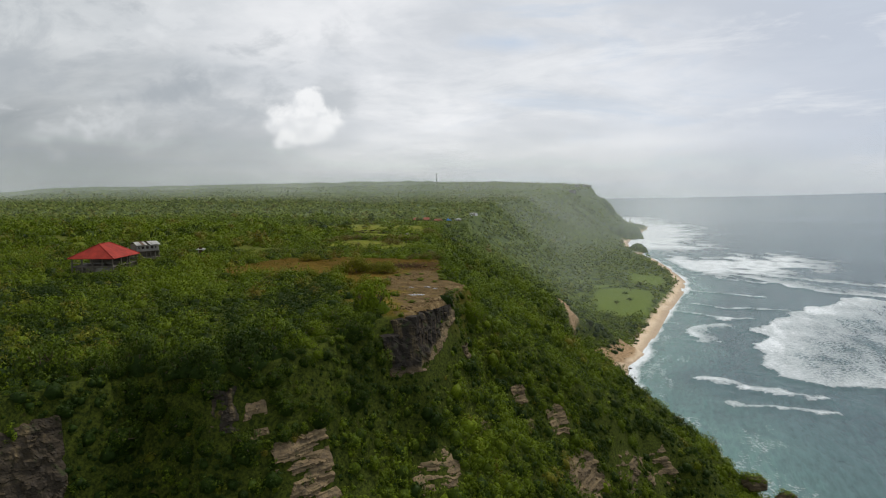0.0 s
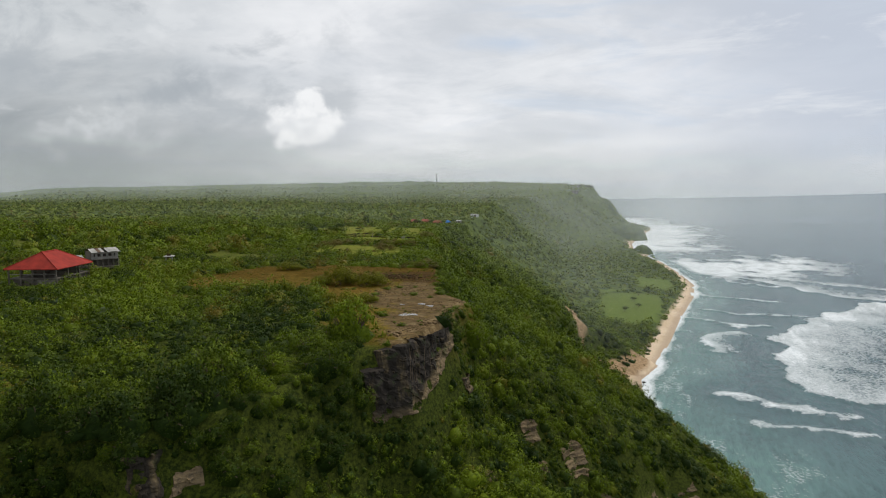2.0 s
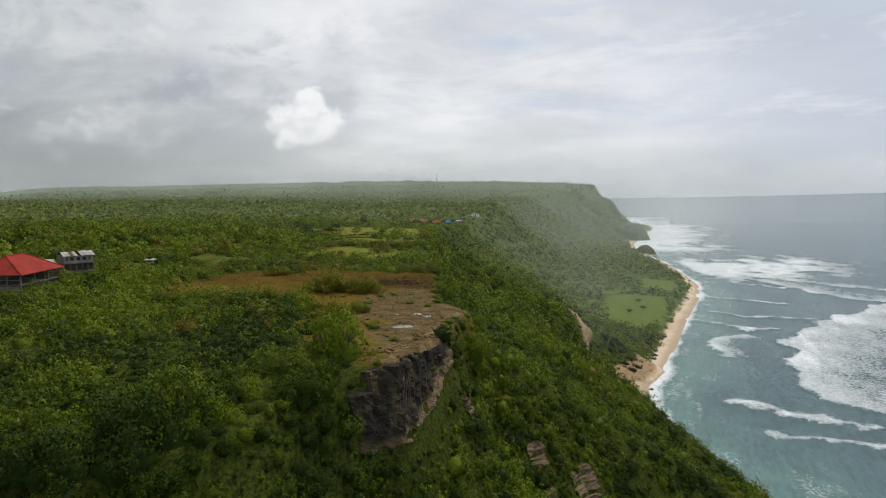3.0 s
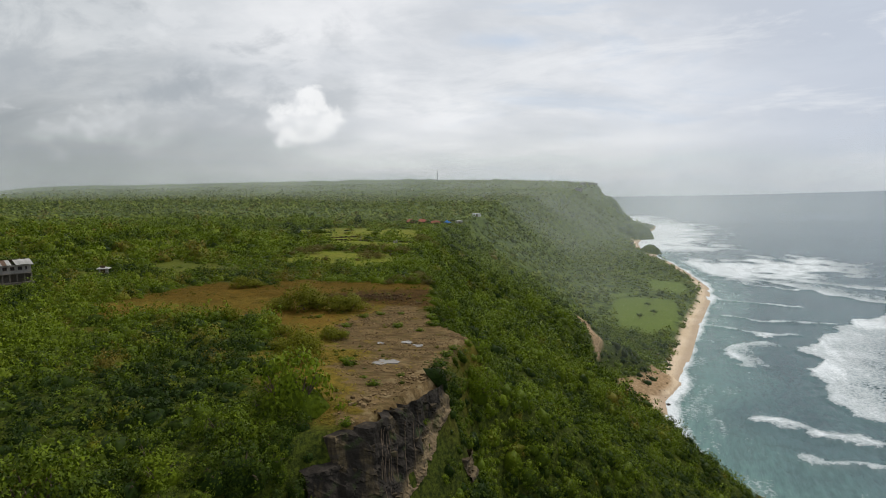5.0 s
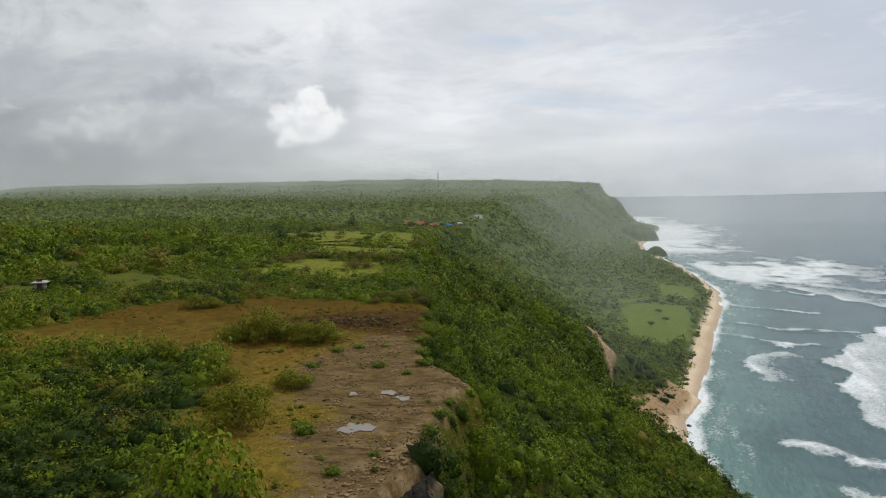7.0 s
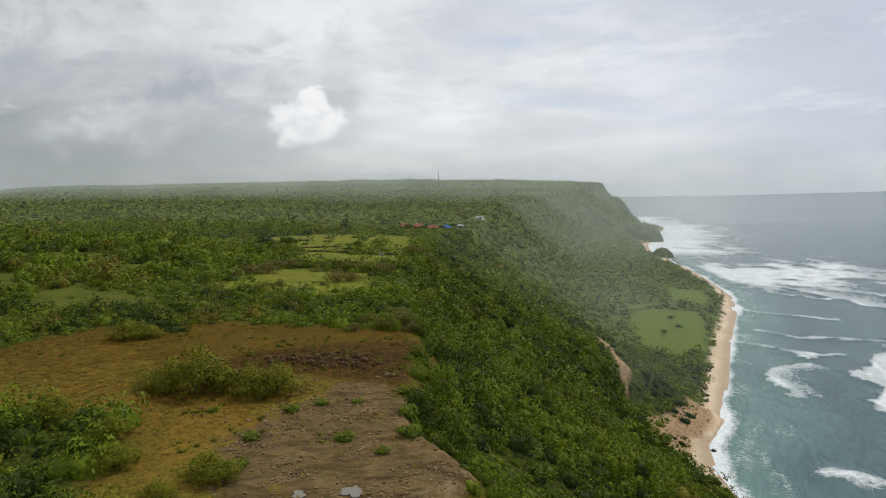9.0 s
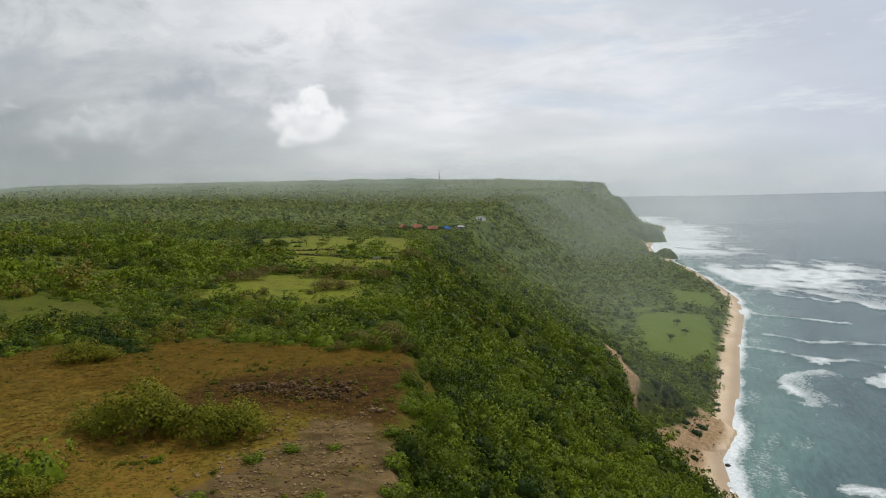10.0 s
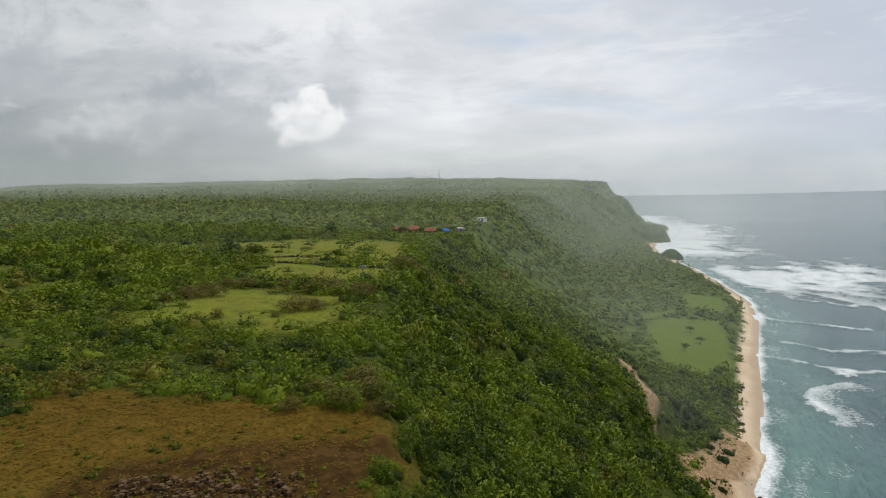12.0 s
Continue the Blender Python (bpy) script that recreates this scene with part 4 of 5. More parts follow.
plant("cliff_growth", "dark creepers and shrubs hanging on the cliff face", face, 0.9, 2.3, face_forms, 0.3)
plant("scrub_middle", "dense green scrub and low trees over plateau and slope", sow(-300, 260, 80, 360, 3.0, 2, 255, 345, 1.0), 1.6, 4.4, mid_forms)
plant("scrub_middle", "dense green scrub farther back on plateau and slope", sow(-400, 300, 80, 520, 3.3, 6, 345, 480, 1.0), 2.0, 4.6, coarse_forms)
plant("woodland_far", "distant green woodland fading into haze", sow(-1200, 620, 200, 1600, 8.6, 3, 480, 1500, 0.9), 3.2, 5.8, far_forms, 0.22, None, wood_mat)
plant("woodland_horizon", "hazy woods on the rising land behind", sow(-1900, 700, 900, 2700, 23.0, 4, 1480, 2700, 0.95), 5.0, 9.0, far_forms, 0.22, None, wood_mat)

got = sow(-380, 0, 205, 480, 12.0, 12, 215, 480, 0.8)
inland = (got[3] < -62) & (got[1] > 225)
plant("low_trees", "taller dark green trees standing among the scrub", [a[inland] for a in got[:7]] + [got[7]], 3.4, 5.6, [crown(20, 7, 0.16, 700 + i, 1.25, (7, 3)) for i in range(5)], 0.05)

kinds = [shrub("leafy green shrub growing on the cliff edge", 500 + i, 50, 18, 0.072, 0.2 + 0.085 * i, group="shrubs along the cliff edge") for i in range(8)]
size, tall, tint, lean = habit(hero, 1.0, 2.6)
size = np.minimum(size, 2.3)
for i in range(len(size)):
    pickk = min(7, max(0, int((tint[i] - 0.12) * 10)))
    m = scaled(hero[0][i], hero[1][i], hero[2][i] - 0.2 * size[i], size[i], tall[i], i * 2.4, lean[i])
    if kinds[pickk].get("used"):
        copy_thing(kinds[pickk], m)
    else:
        kinds[pickk].matrix_basis = m
        kinds[pickk]["used"] = 1

# ---- rock faces ----
def rock_face(x, y, width, z1, z0, stain, seed):
    """A bare limestone face set into the slope, in uneven beds."""
    h, d, e, hx, hy = slope_of(np.array([x * 1.0]), np.array([y * 1.0]))
    n = -np.array([float(terrain(np.array([x + 3.0]), np.array([y * 1.0]))[0][0] - terrain(np.array([x - 3.0]), np.array([y * 1.0]))[0][0]),
                   float(terrain(np.array([x * 1.0]), np.array([y + 3.0]))[0][0] - terrain(np.array([x * 1.0]), np.array([y - 3.0]))[0][0])])
    n /= np.hypot(*n)
    t = np.array([-n[1], n[0]])
    nu, nv = max(14, int(width / 0.26)), max(14, int((z1 - z0) / 0.22))
    U, Z = np.meshgrid(np.linspace(-width / 2, width / 2, nu), np.linspace(z0, z1, nv))
    bx, by = x + t[0] * U, y + t[1] * U
    steps = np.arange(-14, 22, 0.4)
    reach = np.full(U.shape, -14.0)
    found = np.zeros(U.shape, bool)
    last = None
    for s in steps:
        hh = terrain(bx + n[0] * s, by + n[1] * s)[0]
        hit = (hh < Z) & ~found
        back = 0.0 if last is None else 0.4 * np.clip((Z - hh) / np.maximum(last - hh, 1e-3), 0, 1)
        reach = np.where(hit, s - back, reach)
        found |= hit
        last = hh
    zz = Z + 0.12 * U * math.sin(seed) + (fbm(U, Z, 7, 2, seed + 8) - 0.5) * 2.4
    beds = fbm(U / 6.0, zz / (0.75 if stain > 0.5 else 0.5), 1.0, 3, seed)
    chunks = np.floor(fbm(U, Z, 2.6, 3, seed + 1) * 9) / 9
    ledge = (beds - 0.35) * (1.4 - 0.9 * stain) + stain * (fbm(U / 1.3, Z / 5.0, 1.0, 3, seed + 5) - 0.5) * 0.9
    hollow = fbm(U, Z, 8.0, 4, seed + 7)
    block = (hollow - 0.5) * 4.5 + (chunks - 0.5) * 4.0 + (fbm(U, Z, 0.7, 3, seed + 6) - 0.5) * 1.0
    top_out = stain * 0.9 * np.clip((Z - z0) / (z1 - z0), 0, 1) ** 2
    edge = 1 - np.maximum(np.abs(U) / (width / 2), np.abs(Z - (z0 + z1) / 2) / ((z1 - z0) / 2))
    edge = edge + (fbm(U, Z, 4.0, 4, seed + 2) - 0.5) * 0.9 + (fbm(U, Z, 1.3, 2, seed + 12) - 0.5) * 0.35
    stains = np.full(U.shape, stain)
    if stain >= 1:
        # a debris apron climbs along its foot, growth hangs over one shoulder
        foot = Z - (z0 + 0.6 + np.maximum(0, U + 3) * 0.55 + (fbm(U, Z, 3.0, 3, seed + 9) - 0.5) * 1.6)
        edge = np.minimum(edge + 0.12, foot * 0.25)
        edge = np.minimum(edge, np.maximum(U + 8.0, z1 - 4.5 - Z) * 0.2 + 0.25)
        stains = np.where(U > -5, smooth(foot, 2.2, 4.0), 0.3 + 0.7 * smooth(foot, 0.5, 3.0))
    # angular blocks, each with its own set-back and tilt
    rr = np.random.default_rng(seed)
    cw = 1.0 if stain > 0.5 else 2.6
    ns = int(width * (z1 - z0) / (2.2 * cw)) + 6
    su, sz = (rr.random(ns) - 0.5) * width, z0 + rr.random(ns) * (z1 - z0)
    gap = ((U.ravel()[:, None] - su) / cw) ** 2 + ((Z.ravel()[:, None] - sz) * cw) ** 2
    own = gap.argmin(1).reshape(U.shape)
    lump = (rr.random(ns) - 0.45)[own] * (0.5 if stain >= 1 else 0.8) + (rr.random(ns) - 0.5)[own] * 0.5 * (U - su[own]) + (rr.random(ns) - 0.6)[own] * 0.5 * (Z - sz[own])
    off = reach + 0.35 + top_out + ledge * (0.6 if stain > 0.5 else 0.5) + np.clip(block * 0.22 + lump * 0.75, -1.2, 0.9) - (0.0 if stain >= 1 else 0.3) - (0.1 if stain >= 1 else 0.0) - 5.0 * smooth(edge, 0.14, -0.14)
    crest = terrain(bx - n[0] * 3, by - n[1] * 3)[0] - 0.4
    off = np.where(reach < -6, -6.0, off)
    co = np.stack([bx + n[0] * off, by + n[1] * off, np.minimum(Z, crest) + 0.12 * (fbm(U, Z, 0.9, 2, seed + 3) - 0.5)], 2).reshape(-1, 3)
    i = (np.arange(nv - 1)[:, None] * nu + np.arange(nu - 1)[None, :]).ravel()
    q = np.stack([i, i + 1, i + nu + 1, i + nu], 1)
    if np.cross(t, n) < 0:
        q = q[:, ::-1]
    me = raw_mesh("rock_face", co, q, rock_mat, {"stain": stains.ravel()}, False)
    words = "dark limestone face below the bare clifftop" if stain > 0.6 else "pale bedded limestone outcrop in the overgrown cliff"
    ob = tagged(new("rock_face", me), words, "rock", "rock outcrops in the cliff")
    # broken blocks wedged on the ledges, roots hanging down the big face
    inside = np.argwhere((edge > 0.35) & (Z < z1 - 1.0))
    grid = co.reshape(nv, nu, 3)
    for c in range(min(14, int(width))):
        j, i2 = inside[rr.integers(len(inside))]
        p, s = grid[j, i2], 0.25 + 0.5 * rr.random() ** 2
        bm = bmesh.new()
        bmesh.ops.create_cube(bm, size=1)
        for v in bm.verts:
            v.co = Vector((v.co.x * s * 1.5, v.co.y * s, v.co.z * s * 0.8)) + Vector(rr.random(3) - 0.5) * s * 0.55
        b = mesh_of("block", bm, rock_mat)
        at = b.attributes.new("stain", "FLOAT", "POINT")
        at.data.foreach_set("value", np.full(8, float(stains[j, i2]) * 0.8))
        part("block", b, ob, place=pose(p[0], p[1], p[2], 0, 0, rr.random() * 360))
    for c in range(9 if stain >= 1 else 0):
        u0 = -3 + 9 * rr.random()
        i2 = int((u0 / width + 0.5) * (nu - 1))
        drop = 4 + 5 * rr.random()
        zt = z1 - 0.6 - 1.5 * rr.random()
        bm = bmesh.new()
        last = None
        for q in range(9):
            zq = zt - drop * q / 8
            j = int(np.clip((zq - z0) / (z1 - z0) * (nv - 1), 0, nv - 1))
            iq = int(np.clip(i2 - q * 0.7, 0, nu - 1))
            p = Vector(grid[j, iq]) + Vector((n[0], n[1], 0)) * 0.2
            if q and last is not None:
                p = p * 0.6 + (last + Vector((0, 0, -drop / 8))) * 0.4
            if last is not None and (p - last).length < 3:
                tube(bm, last, p, 0.055, 0.05, 5)
            last = p
        if bm.verts:
            part("root", mesh_of("root", bm, bark_mat), ob, "pale hanging root")
        else:
            bm.free()


for i, f in enumerate(FACES):
    rock_face(*f, 40 + i)


def shore_rock(x, y, z, size, seed):
    """A rounded limestone boulder at the foot of the slope, undercut by the sea."""
    bm = bmesh.new()
    bmesh.ops.create_icosphere(bm, subdivisions=4, radius=1)
    co = np.array([v.co[:] for v in bm.verts])
    lump = 1 + 0.5 * (fbm(co[:, 0] * 3 + seed * 7, co[:, 1] * 3 + co[:, 2] * 2, 1.6, 4, seed) - 0.5) - 0.25 * smooth(co[:, 2], 0.0, -0.7)
    for v, c, q in zip(bm.verts, co, lump):
        v.co = Vector(c * q) * size
        v.co.z *= 0.8
    me = mesh_of("shore_rock", bm, rock_mat)
    me.attributes.new("stain", "FLOAT", "POINT").data.foreach_set("value", np.full(len(co), 0.6))
    ob = new("shore_rock", me)
    ob.matrix_basis = pose(x, y, z)
    tagged(ob, "dark rounded limestone boulder at the foot of the slope", "rock", "shore rocks")


shore_rock(106.5, 192, 4.2, 4.0, 3)
shore_rock(114.5, 186, 1.6, 3.4, 5)

# ---- clearing ----
def tufts(name, label, poly, step, seed, tall, wide, skip, tint0, tint1, mat=dry_mat):
    """Grass in clumps of bent blades."""
    r = np.random.default_rng(seed)
    P = np.array(poly)
    X, Y = np.meshgrid(np.arange(P[:, 0].min() - 3, P[:, 0].max() + 3, step), np.arange(P[:, 1].min() - 3, P[:, 1].max() + 3, step))
    X = (X + (r.random(X.shape) - 0.5) * step * 1.6).ravel()
    Y = (Y + (r.random(Y.shape) - 0.5) * step * 1.6).ravel()
    w = zone(X, Y, poly, 2, 3)
    for s, much in skip:
        w = w * (1 - much * zone(X, Y, s, 2, 2))
    patchy = smooth(fbm(X, Y, 9, 3, seed), 0.25, 0.55)
    h, d, e = terrain(X, Y)
    ok = (r.random(X.shape) < w * (0.35 + 0.65 * patchy)) & (d < -0.3)
    X, Y, h = X[ok], Y[ok], h[ok]
    n = 5
    a = r.random((len(X), n)) * 6.283
    ln = tall * (0.5 + 0.9 * r.random((len(X), n)))
    out = wide * (0.4 + 0.8 * r.random((len(X), n)))
    bx, by = X[:, None] + np.cos(a) * 0.12, Y[:, None] + np.sin(a) * 0.12
    px, py = -np.sin(a) * 0.13, np.cos(a) * 0.13
    co = np.stack([np.stack([bx - px, by - py, h[:, None] - 0.03 + 0 * a], 2), np.stack([bx + px, by + py, h[:, None] - 0.03 + 0 * a], 2),
                   np.stack([bx + np.cos(a) * out, by + np.sin(a) * out, h[:, None] + ln], 2)], 2).reshape(-1, 3)
    f = np.arange(len(co)).reshape(-1, 3)
    under = np.cross(co[1::3] - co[0::3], co[2::3] - co[0::3])[:, 2] < 0
    f[under] = f[under][:, ::-1]
    tint = np.clip(tint0 + (tint1 - tint0) * 0.75 * fbm(X, Y, 14, 3, seed + 5) + 0.25 * (r.random(X.shape) - 0.5), 0, 0.8)
    if mat == dry_mat:
        tint = np.where(Y + 30 * fbm(X, Y, 14, 3, 3) > 199, 1.5, tint)
    ob = new(name, raw_mesh(name, co, f, mat, {"tint": np.repeat(tint, n * 3)}, True, np.tile([0.0, 0.0, 1.0], (len(co), 1))))
    tagged(ob, label, "grass", kind="stuff")


tufts("dry_grass", "dry ochre grass covering the clearing", CLEARING, 0.55, 61, 0.08, 0.6, [(BARE, 0.93), (REDSOIL, 0.6)], 0.1, 1.0)
grass_mat = foliage("meadow_grass", (0.115, 0.135, 0.016), (0.165, 0.175, 0.022), (0.19, 0.16, 0.03), 0.8, 0.3)
tufts("meadow_grass", "short green grass of the paddock", PADDOCK, 1.6, 62, 0.09, 0.4, [], 0.1, 0.9, grass_mat)
tufts("meadow_grass", "short green grass between the walls", PADDOCK_MID, 2.0, 63, 0.10, 0.4, [], 0.1, 0.9, grass_mat)
tufts("meadow_grass", "longer green grass behind the wall", PADDOCK_FAR, 2.0, 64, 0.12, 0.4, [], 0.1, 0.9, grass_mat)


def put_shrub(kind, x, y, size, tall=1.0, turn=None):
    z = height(x, y)
    return copy_thing(kind, scaled(x, y, z - 0.05, size, tall, turn if turn is not None else x * 3.1 + y))


olive = shrub("olive-green bushy shrub standing in dry grass", 900, 130, 26, 0.060, 0.7, 1.0, False, 0.05, group="shrubs in the clearing", mat=olive_mat)
olive.matrix_basis = scaled(-30.8, 183.5, height(-30.8, 183.5) - 0.1, 2.1, 1.0, 0.4)
for x, y, s, t in [(-27.4, 184, 2.3, 1.05), (-33.2, 185, 1.3, 0.8), (-25.0, 185.2, 1.4, 0.9), (-20.1, 183.2, 1.6, 0.95), (-17.4, 184, 1.7, 0.9), (-19.9, 151, 1.8, 1.25), (-18.0, 163.5, 1.1, 0.9), (-16.2, 163, 0.9, 0.9), (-20.6, 160, 0.8, 0.8),
                   (-47.5, 206, 1.6, 0.8), (-45, 207, 1.2, 0.7), (-24.5, 156, 1.1, 0.8), (-22.8, 147, 1.0, 0.9), (-27, 165, 1.1, 0.8), (-31, 171, 1.2, 0.8), (-40, 175.5, 1.3, 0.9)]:
    put_shrub(olive, x, y, s, t)
fresh = shrub("low bright green bush on bare stony ground", 910, 34, 15, 0.12, 0.62, 0.7, True, 0.0, group="shrubs in the clearing")
fresh.matrix_basis = scaled(-12.4, 149.3, height(-12.4, 149.3), 1.5, 0.8, 0.2)
for x, y, s in [(-112, 174.5, 1.8), (-108, 174, 1.5), (-103.5, 174, 1.9), (-99, 175.5, 1.6), (-98.5, 180, 2.0), (-98, 186, 1.7), (-114, 178, 1.8), (-100, 196, 1.6), (-96.5, 200, 1.8), (-104, 198, 1.3), (-110, 173, 2.1), (-105.5, 173, 2.0), (-101, 173.5, 2.1), (-115, 175, 2.2), (-99, 183, 1.9), (-102, 200, 1.7), (-108, 196, 1.6)]:
    put_shrub(fresh, x, y, s, 1.0)
for x, y, s in [(-10.9, 180.2, 0.8), (-13.9, 178.3, 0.9), (-16.5, 171.3, 0.8), (-6.7, 171.3, 0.9), (-2.4, 168.5, 0.7), (0.1, 172.5, 1.2), (-6.7, 180.6, 0.6), (-7.5, 140.3, 0.8), (-4.1, 144, 0.5), (-9.2, 143, 0.4), (-13.2, 151, 0.8), (-16, 165.5, 1.0),
                (2.5, 155, 0.9), (1.5, 150.5, 1.1), (3.5, 159, 0.7), (-0.6, 178, 1.1), (-1.2, 184, 0.9), (-21, 186, 0.7), (-23, 178, 0.6)]:
    put_shrub(fresh, x, y, s, 0.8)
# low weeds dotted over the dry grass
r_weed = np.random.default_rng(77)
WX2, WY2 = -75 + 80 * r_weed.random(2600), 128 + 90 * r_weed.random(2600)
wh, wd_ = terrain(WX2, WY2)[:2]
ok = (r_weed.random(2600) < zone(WX2, WY2, CLEARING, 2, 3) * (1 - 0.85 * zone(WX2, WY2, BARE, 2, 2)) * smooth(fbm(WX2, WY2, 11, 3, 17), 0.38, 0.62)) & (wd_ < -1)
weed_size = 0.22 + 0.5 * r_weed.random(2600) ** 2
tagged(stamp("weeds", np.stack([WX2, WY2, wh - 0.05], 1)[ok], weed_size[ok], 0.7 + 0.3 * r_weed.random(2600)[ok], 0.3 + 0.6 * r_weed.random(2600)[ok], np.zeros((ok.sum(), 2)), mid_forms, olive_mat), "low olive weeds dotted over the dry grass", "weeds", kind="stuff")
for x, y, z, s in [(106, 192, 6.3, 2.4), (107.8, 191, 5.8, 1.9), (104.8, 193.5, 6.0, 2.0), (114.3, 186.4, 3.4, 2.0)]:
    copy_thing(fresh, scaled(x, y, z, s, 0.8, x))
rust = shrub("brown-leaved bush at the paddock edge", 920, 100, 22, 0.06, 0.6, 1.1, False, 0.05, group="bushes round the paddock", mat=rust_mat)
rust.matrix_basis = scaled(-37, 256, height(-37, 256), 1.7, 0.85, 0.2)
for x, y, s in [(-23.9, 262, 2.2), (-21, 263, 1.7), (-24.5, 284, 2.1), (-20, 282, 2.3), (-15, 279, 2.0), (-12, 276, 2.0), (-46, 276, 2.2), (-50, 272, 2.0), (-42, 288, 1.8), (-8, 322, 2.6), (-4.5, 325, 2.4),
                (-1, 330, 2.2), (-27, 257, 0.7), (-33, 288, 1.4), (-53, 268, 1.6), (-47, 287, 1.7), (-7, 214, 1.5), (-3.5, 217, 1.7), (-10, 218, 1.3), (-5, 222, 1.6), (-12, 213, 1.0), (-2, 212, 1.1)]:
    put_shrub(rust, x, y, s, 0.85)


def small_tree(x, y, tall, wide, tint, label, seed):
    """A slim forked trunk with a loose flat crown."""
    ob = thing("small_tree", pose(x, y, height(x, y)), label, "tree", "small trees")
    r = random.Random(seed)
    bm = bmesh.new()
    tube(bm, (0, 0, -0.2), (0.1, 0.05, tall * 0.4), 0.16, 0.11, 7)
    for i in range(5):
        a = i * 1.256 + r.random() * 0.6
        tip = (math.cos(a) * wide * 0.7, math.sin(a) * wide * 0.7, tall * (0.75 + 0.2 * r.random()))
        tube(bm, (0.1, 0.05, tall * 0.36), tip, 0.08, 0.03, 5)
    part("trunk", mesh_of("trunk", bm, bark_mat), ob)
    v, f, nr, tone_shade = crown(48, 16, 0.13, seed, 0.7, core=False)
    v = v * [wide, wide, wide * 0.75] + [0, 0, tall * 0.55]
    part("crown", raw_mesh("crown", v, f, leaf_mat, {"tint": np.maximum(tint + tone_shade, 0)}, True, nr), ob)


small_tree(-17, 269, 3.6, 2.6, 0.95, "small tree with thin reddish-brown crown", 71)
small_tree(-30.5, 338, 4.2, 2.4, 0.5, "small green tree behind the low wall", 72)
small_tree(-28, 325, 2.8, 1.2, 0.6, "thin young tree beside the wall", 73)
small_tree(-56, 338, 5.0, 3.2, 0.4, "dark green tree at the end of the wall", 74)
for i, (x, y) in enumerate([(-17, 470), (-9, 469), (-20, 473), (-26, 474), (1, 464), (9, 478), (-30, 480), (18, 545), (38, 549)]):
    small_tree(x, y, 3.2 + 0.5 * (i % 3), 2.4, 0.3 + 0.1 * (i % 4), "green tree beside the small houses", 80 + i)
for i, (x, y) in enumerate([(168, 520), (172, 545), (150, 500), (186, 575)]):
    small_tree(x, y, 4.0, 3.0, 0.3, "dark green tree standing in the coastal field", 95 + i)
small_tree(-60, 346, 5.5, 3.6, 0.35, "dark green tree at the end of the wall", 75)


def stones(name, label, poly, step, size, seed, mat, heap=0.0, kind="stuff"):
    """Loose broken stones, joined."""
    r = np.random.default_rng(seed)
    P = np.array(poly)
    X, Y = np.meshgrid(np.arange(P[:, 0].min() - 1, P[:, 0].max() + 1, step), np.arange(P[:, 1].min() - 1, P[:, 1].max() + 1, step))
    X = (X + (r.random(X.shape) - 0.5) * step * 2).ravel()
    Y = (Y + (r.random(Y.shape) - 0.5) * step * 2).ravel()
    ins = zone(X, Y, poly, 1.2, 1.0) * np.where((terrain(X, Y)[1] < -0.3) | (Y > 300), 1.0, 0.0)
    ok = r.random(X.shape) < ins * smooth(fbm(X, Y, 3.5, 3, seed), 0.36, 0.66)
    X, Y, ins = X[ok], Y[ok], ins[ok]
    h = terrain(X, Y)[0] - 0.05 + heap * ins * fbm(X, Y, 2.5, 2, seed + 1)
    base = np.array([(-1, -1, -1), (1, -1, -1), (1, 1, -1), (-1, 1, -1), (-0.8, -0.8, 1), (0.8, -0.8, 1), (0.8, 0.8, 1), (-0.8, 0.8, 1)]) * 0.5
    fq = np.array([(4, 5, 6, 7), (0, 1, 5, 4), (1, 2, 6, 5), (2, 3, 7, 6), (3, 0, 4, 7)])
    s = size * (0.35 + 1.9 * r.random(len(X)) ** 4)
    v = base[None] * s[:, None, None] * (0.7 + 0.6 * r.random((len(X), 8, 3))) * np.array([1.2, 0.9, 0.7])
    a = r.random(len(X)) * 6.283
    c, sn = np.cos(a)[:, None], np.sin(a)[:, None]
    v = np.stack([v[:, :, 0] * c - v[:, :, 1] * sn + X[:, None], v[:, :, 0] * sn + v[:, :, 1] * c + Y[:, None], v[:, :, 2] + (h + s * 0.15)[:, None]], 2)
    f = (fq[None] + (np.arange(len(X)) * 8)[:, None, None]).reshape(-1, 4)
    ob = new(name, raw_mesh(name, v.reshape(-1, 3), f, mat, {"stain": np.zeros(len(X) * 8)}, False))
    tagged(ob, label, "stones", kind=kind)


def stone_mat(name, lo, hi):
    def build(k, b):
        isl = k.island()
        n = k.noise(k.place(), 3.0, 4.0)
        col = k.mix(isl, lo, hi)
        k.put(b.inputs["Base Color"], k.mix(k.m("MULTIPLY", n, 0.5), col, lo))
        b.inputs["Roughness"].default_value = 0.95
        b.inputs["Specular IOR Level"].default_value = 0.08
        k.put(b.inputs["Normal"], k.bump(n, 0.5, 0.05))
    return material(name, build)


pale_stone = stone_mat("pale_rubble", (0.090, 0.058, 0.027), (0.26, 0.182, 0.095))
dark_stone = stone_mat("dark_rubble", (0.022, 0.02, 0.018), (0.085, 0.075, 0.065))
red_stone = stone_mat("red_rubble", (0.045, 0.028, 0.014), (0.16, 0.10, 0.05))
stones("gravel", "pale broken limestone gravel on the bare clifftop", BARE, 0.28, 0.15, 81, pale_stone)
stones("rubble_heap", "heap of reddish quarried rubble", [(-23, 193), (-6, 192.5), (-5, 196), (-8, 198.5), (-23, 198)], 0.30, 0.22, 82, red_stone, 0.5)
stones("rubble_heap", "heap of dark weathered stones", [(-26, 186.5), (-19, 186), (-18.5, 189), (-25, 189.5)], 0.28, 0.30, 83, dark_stone, 0.5)
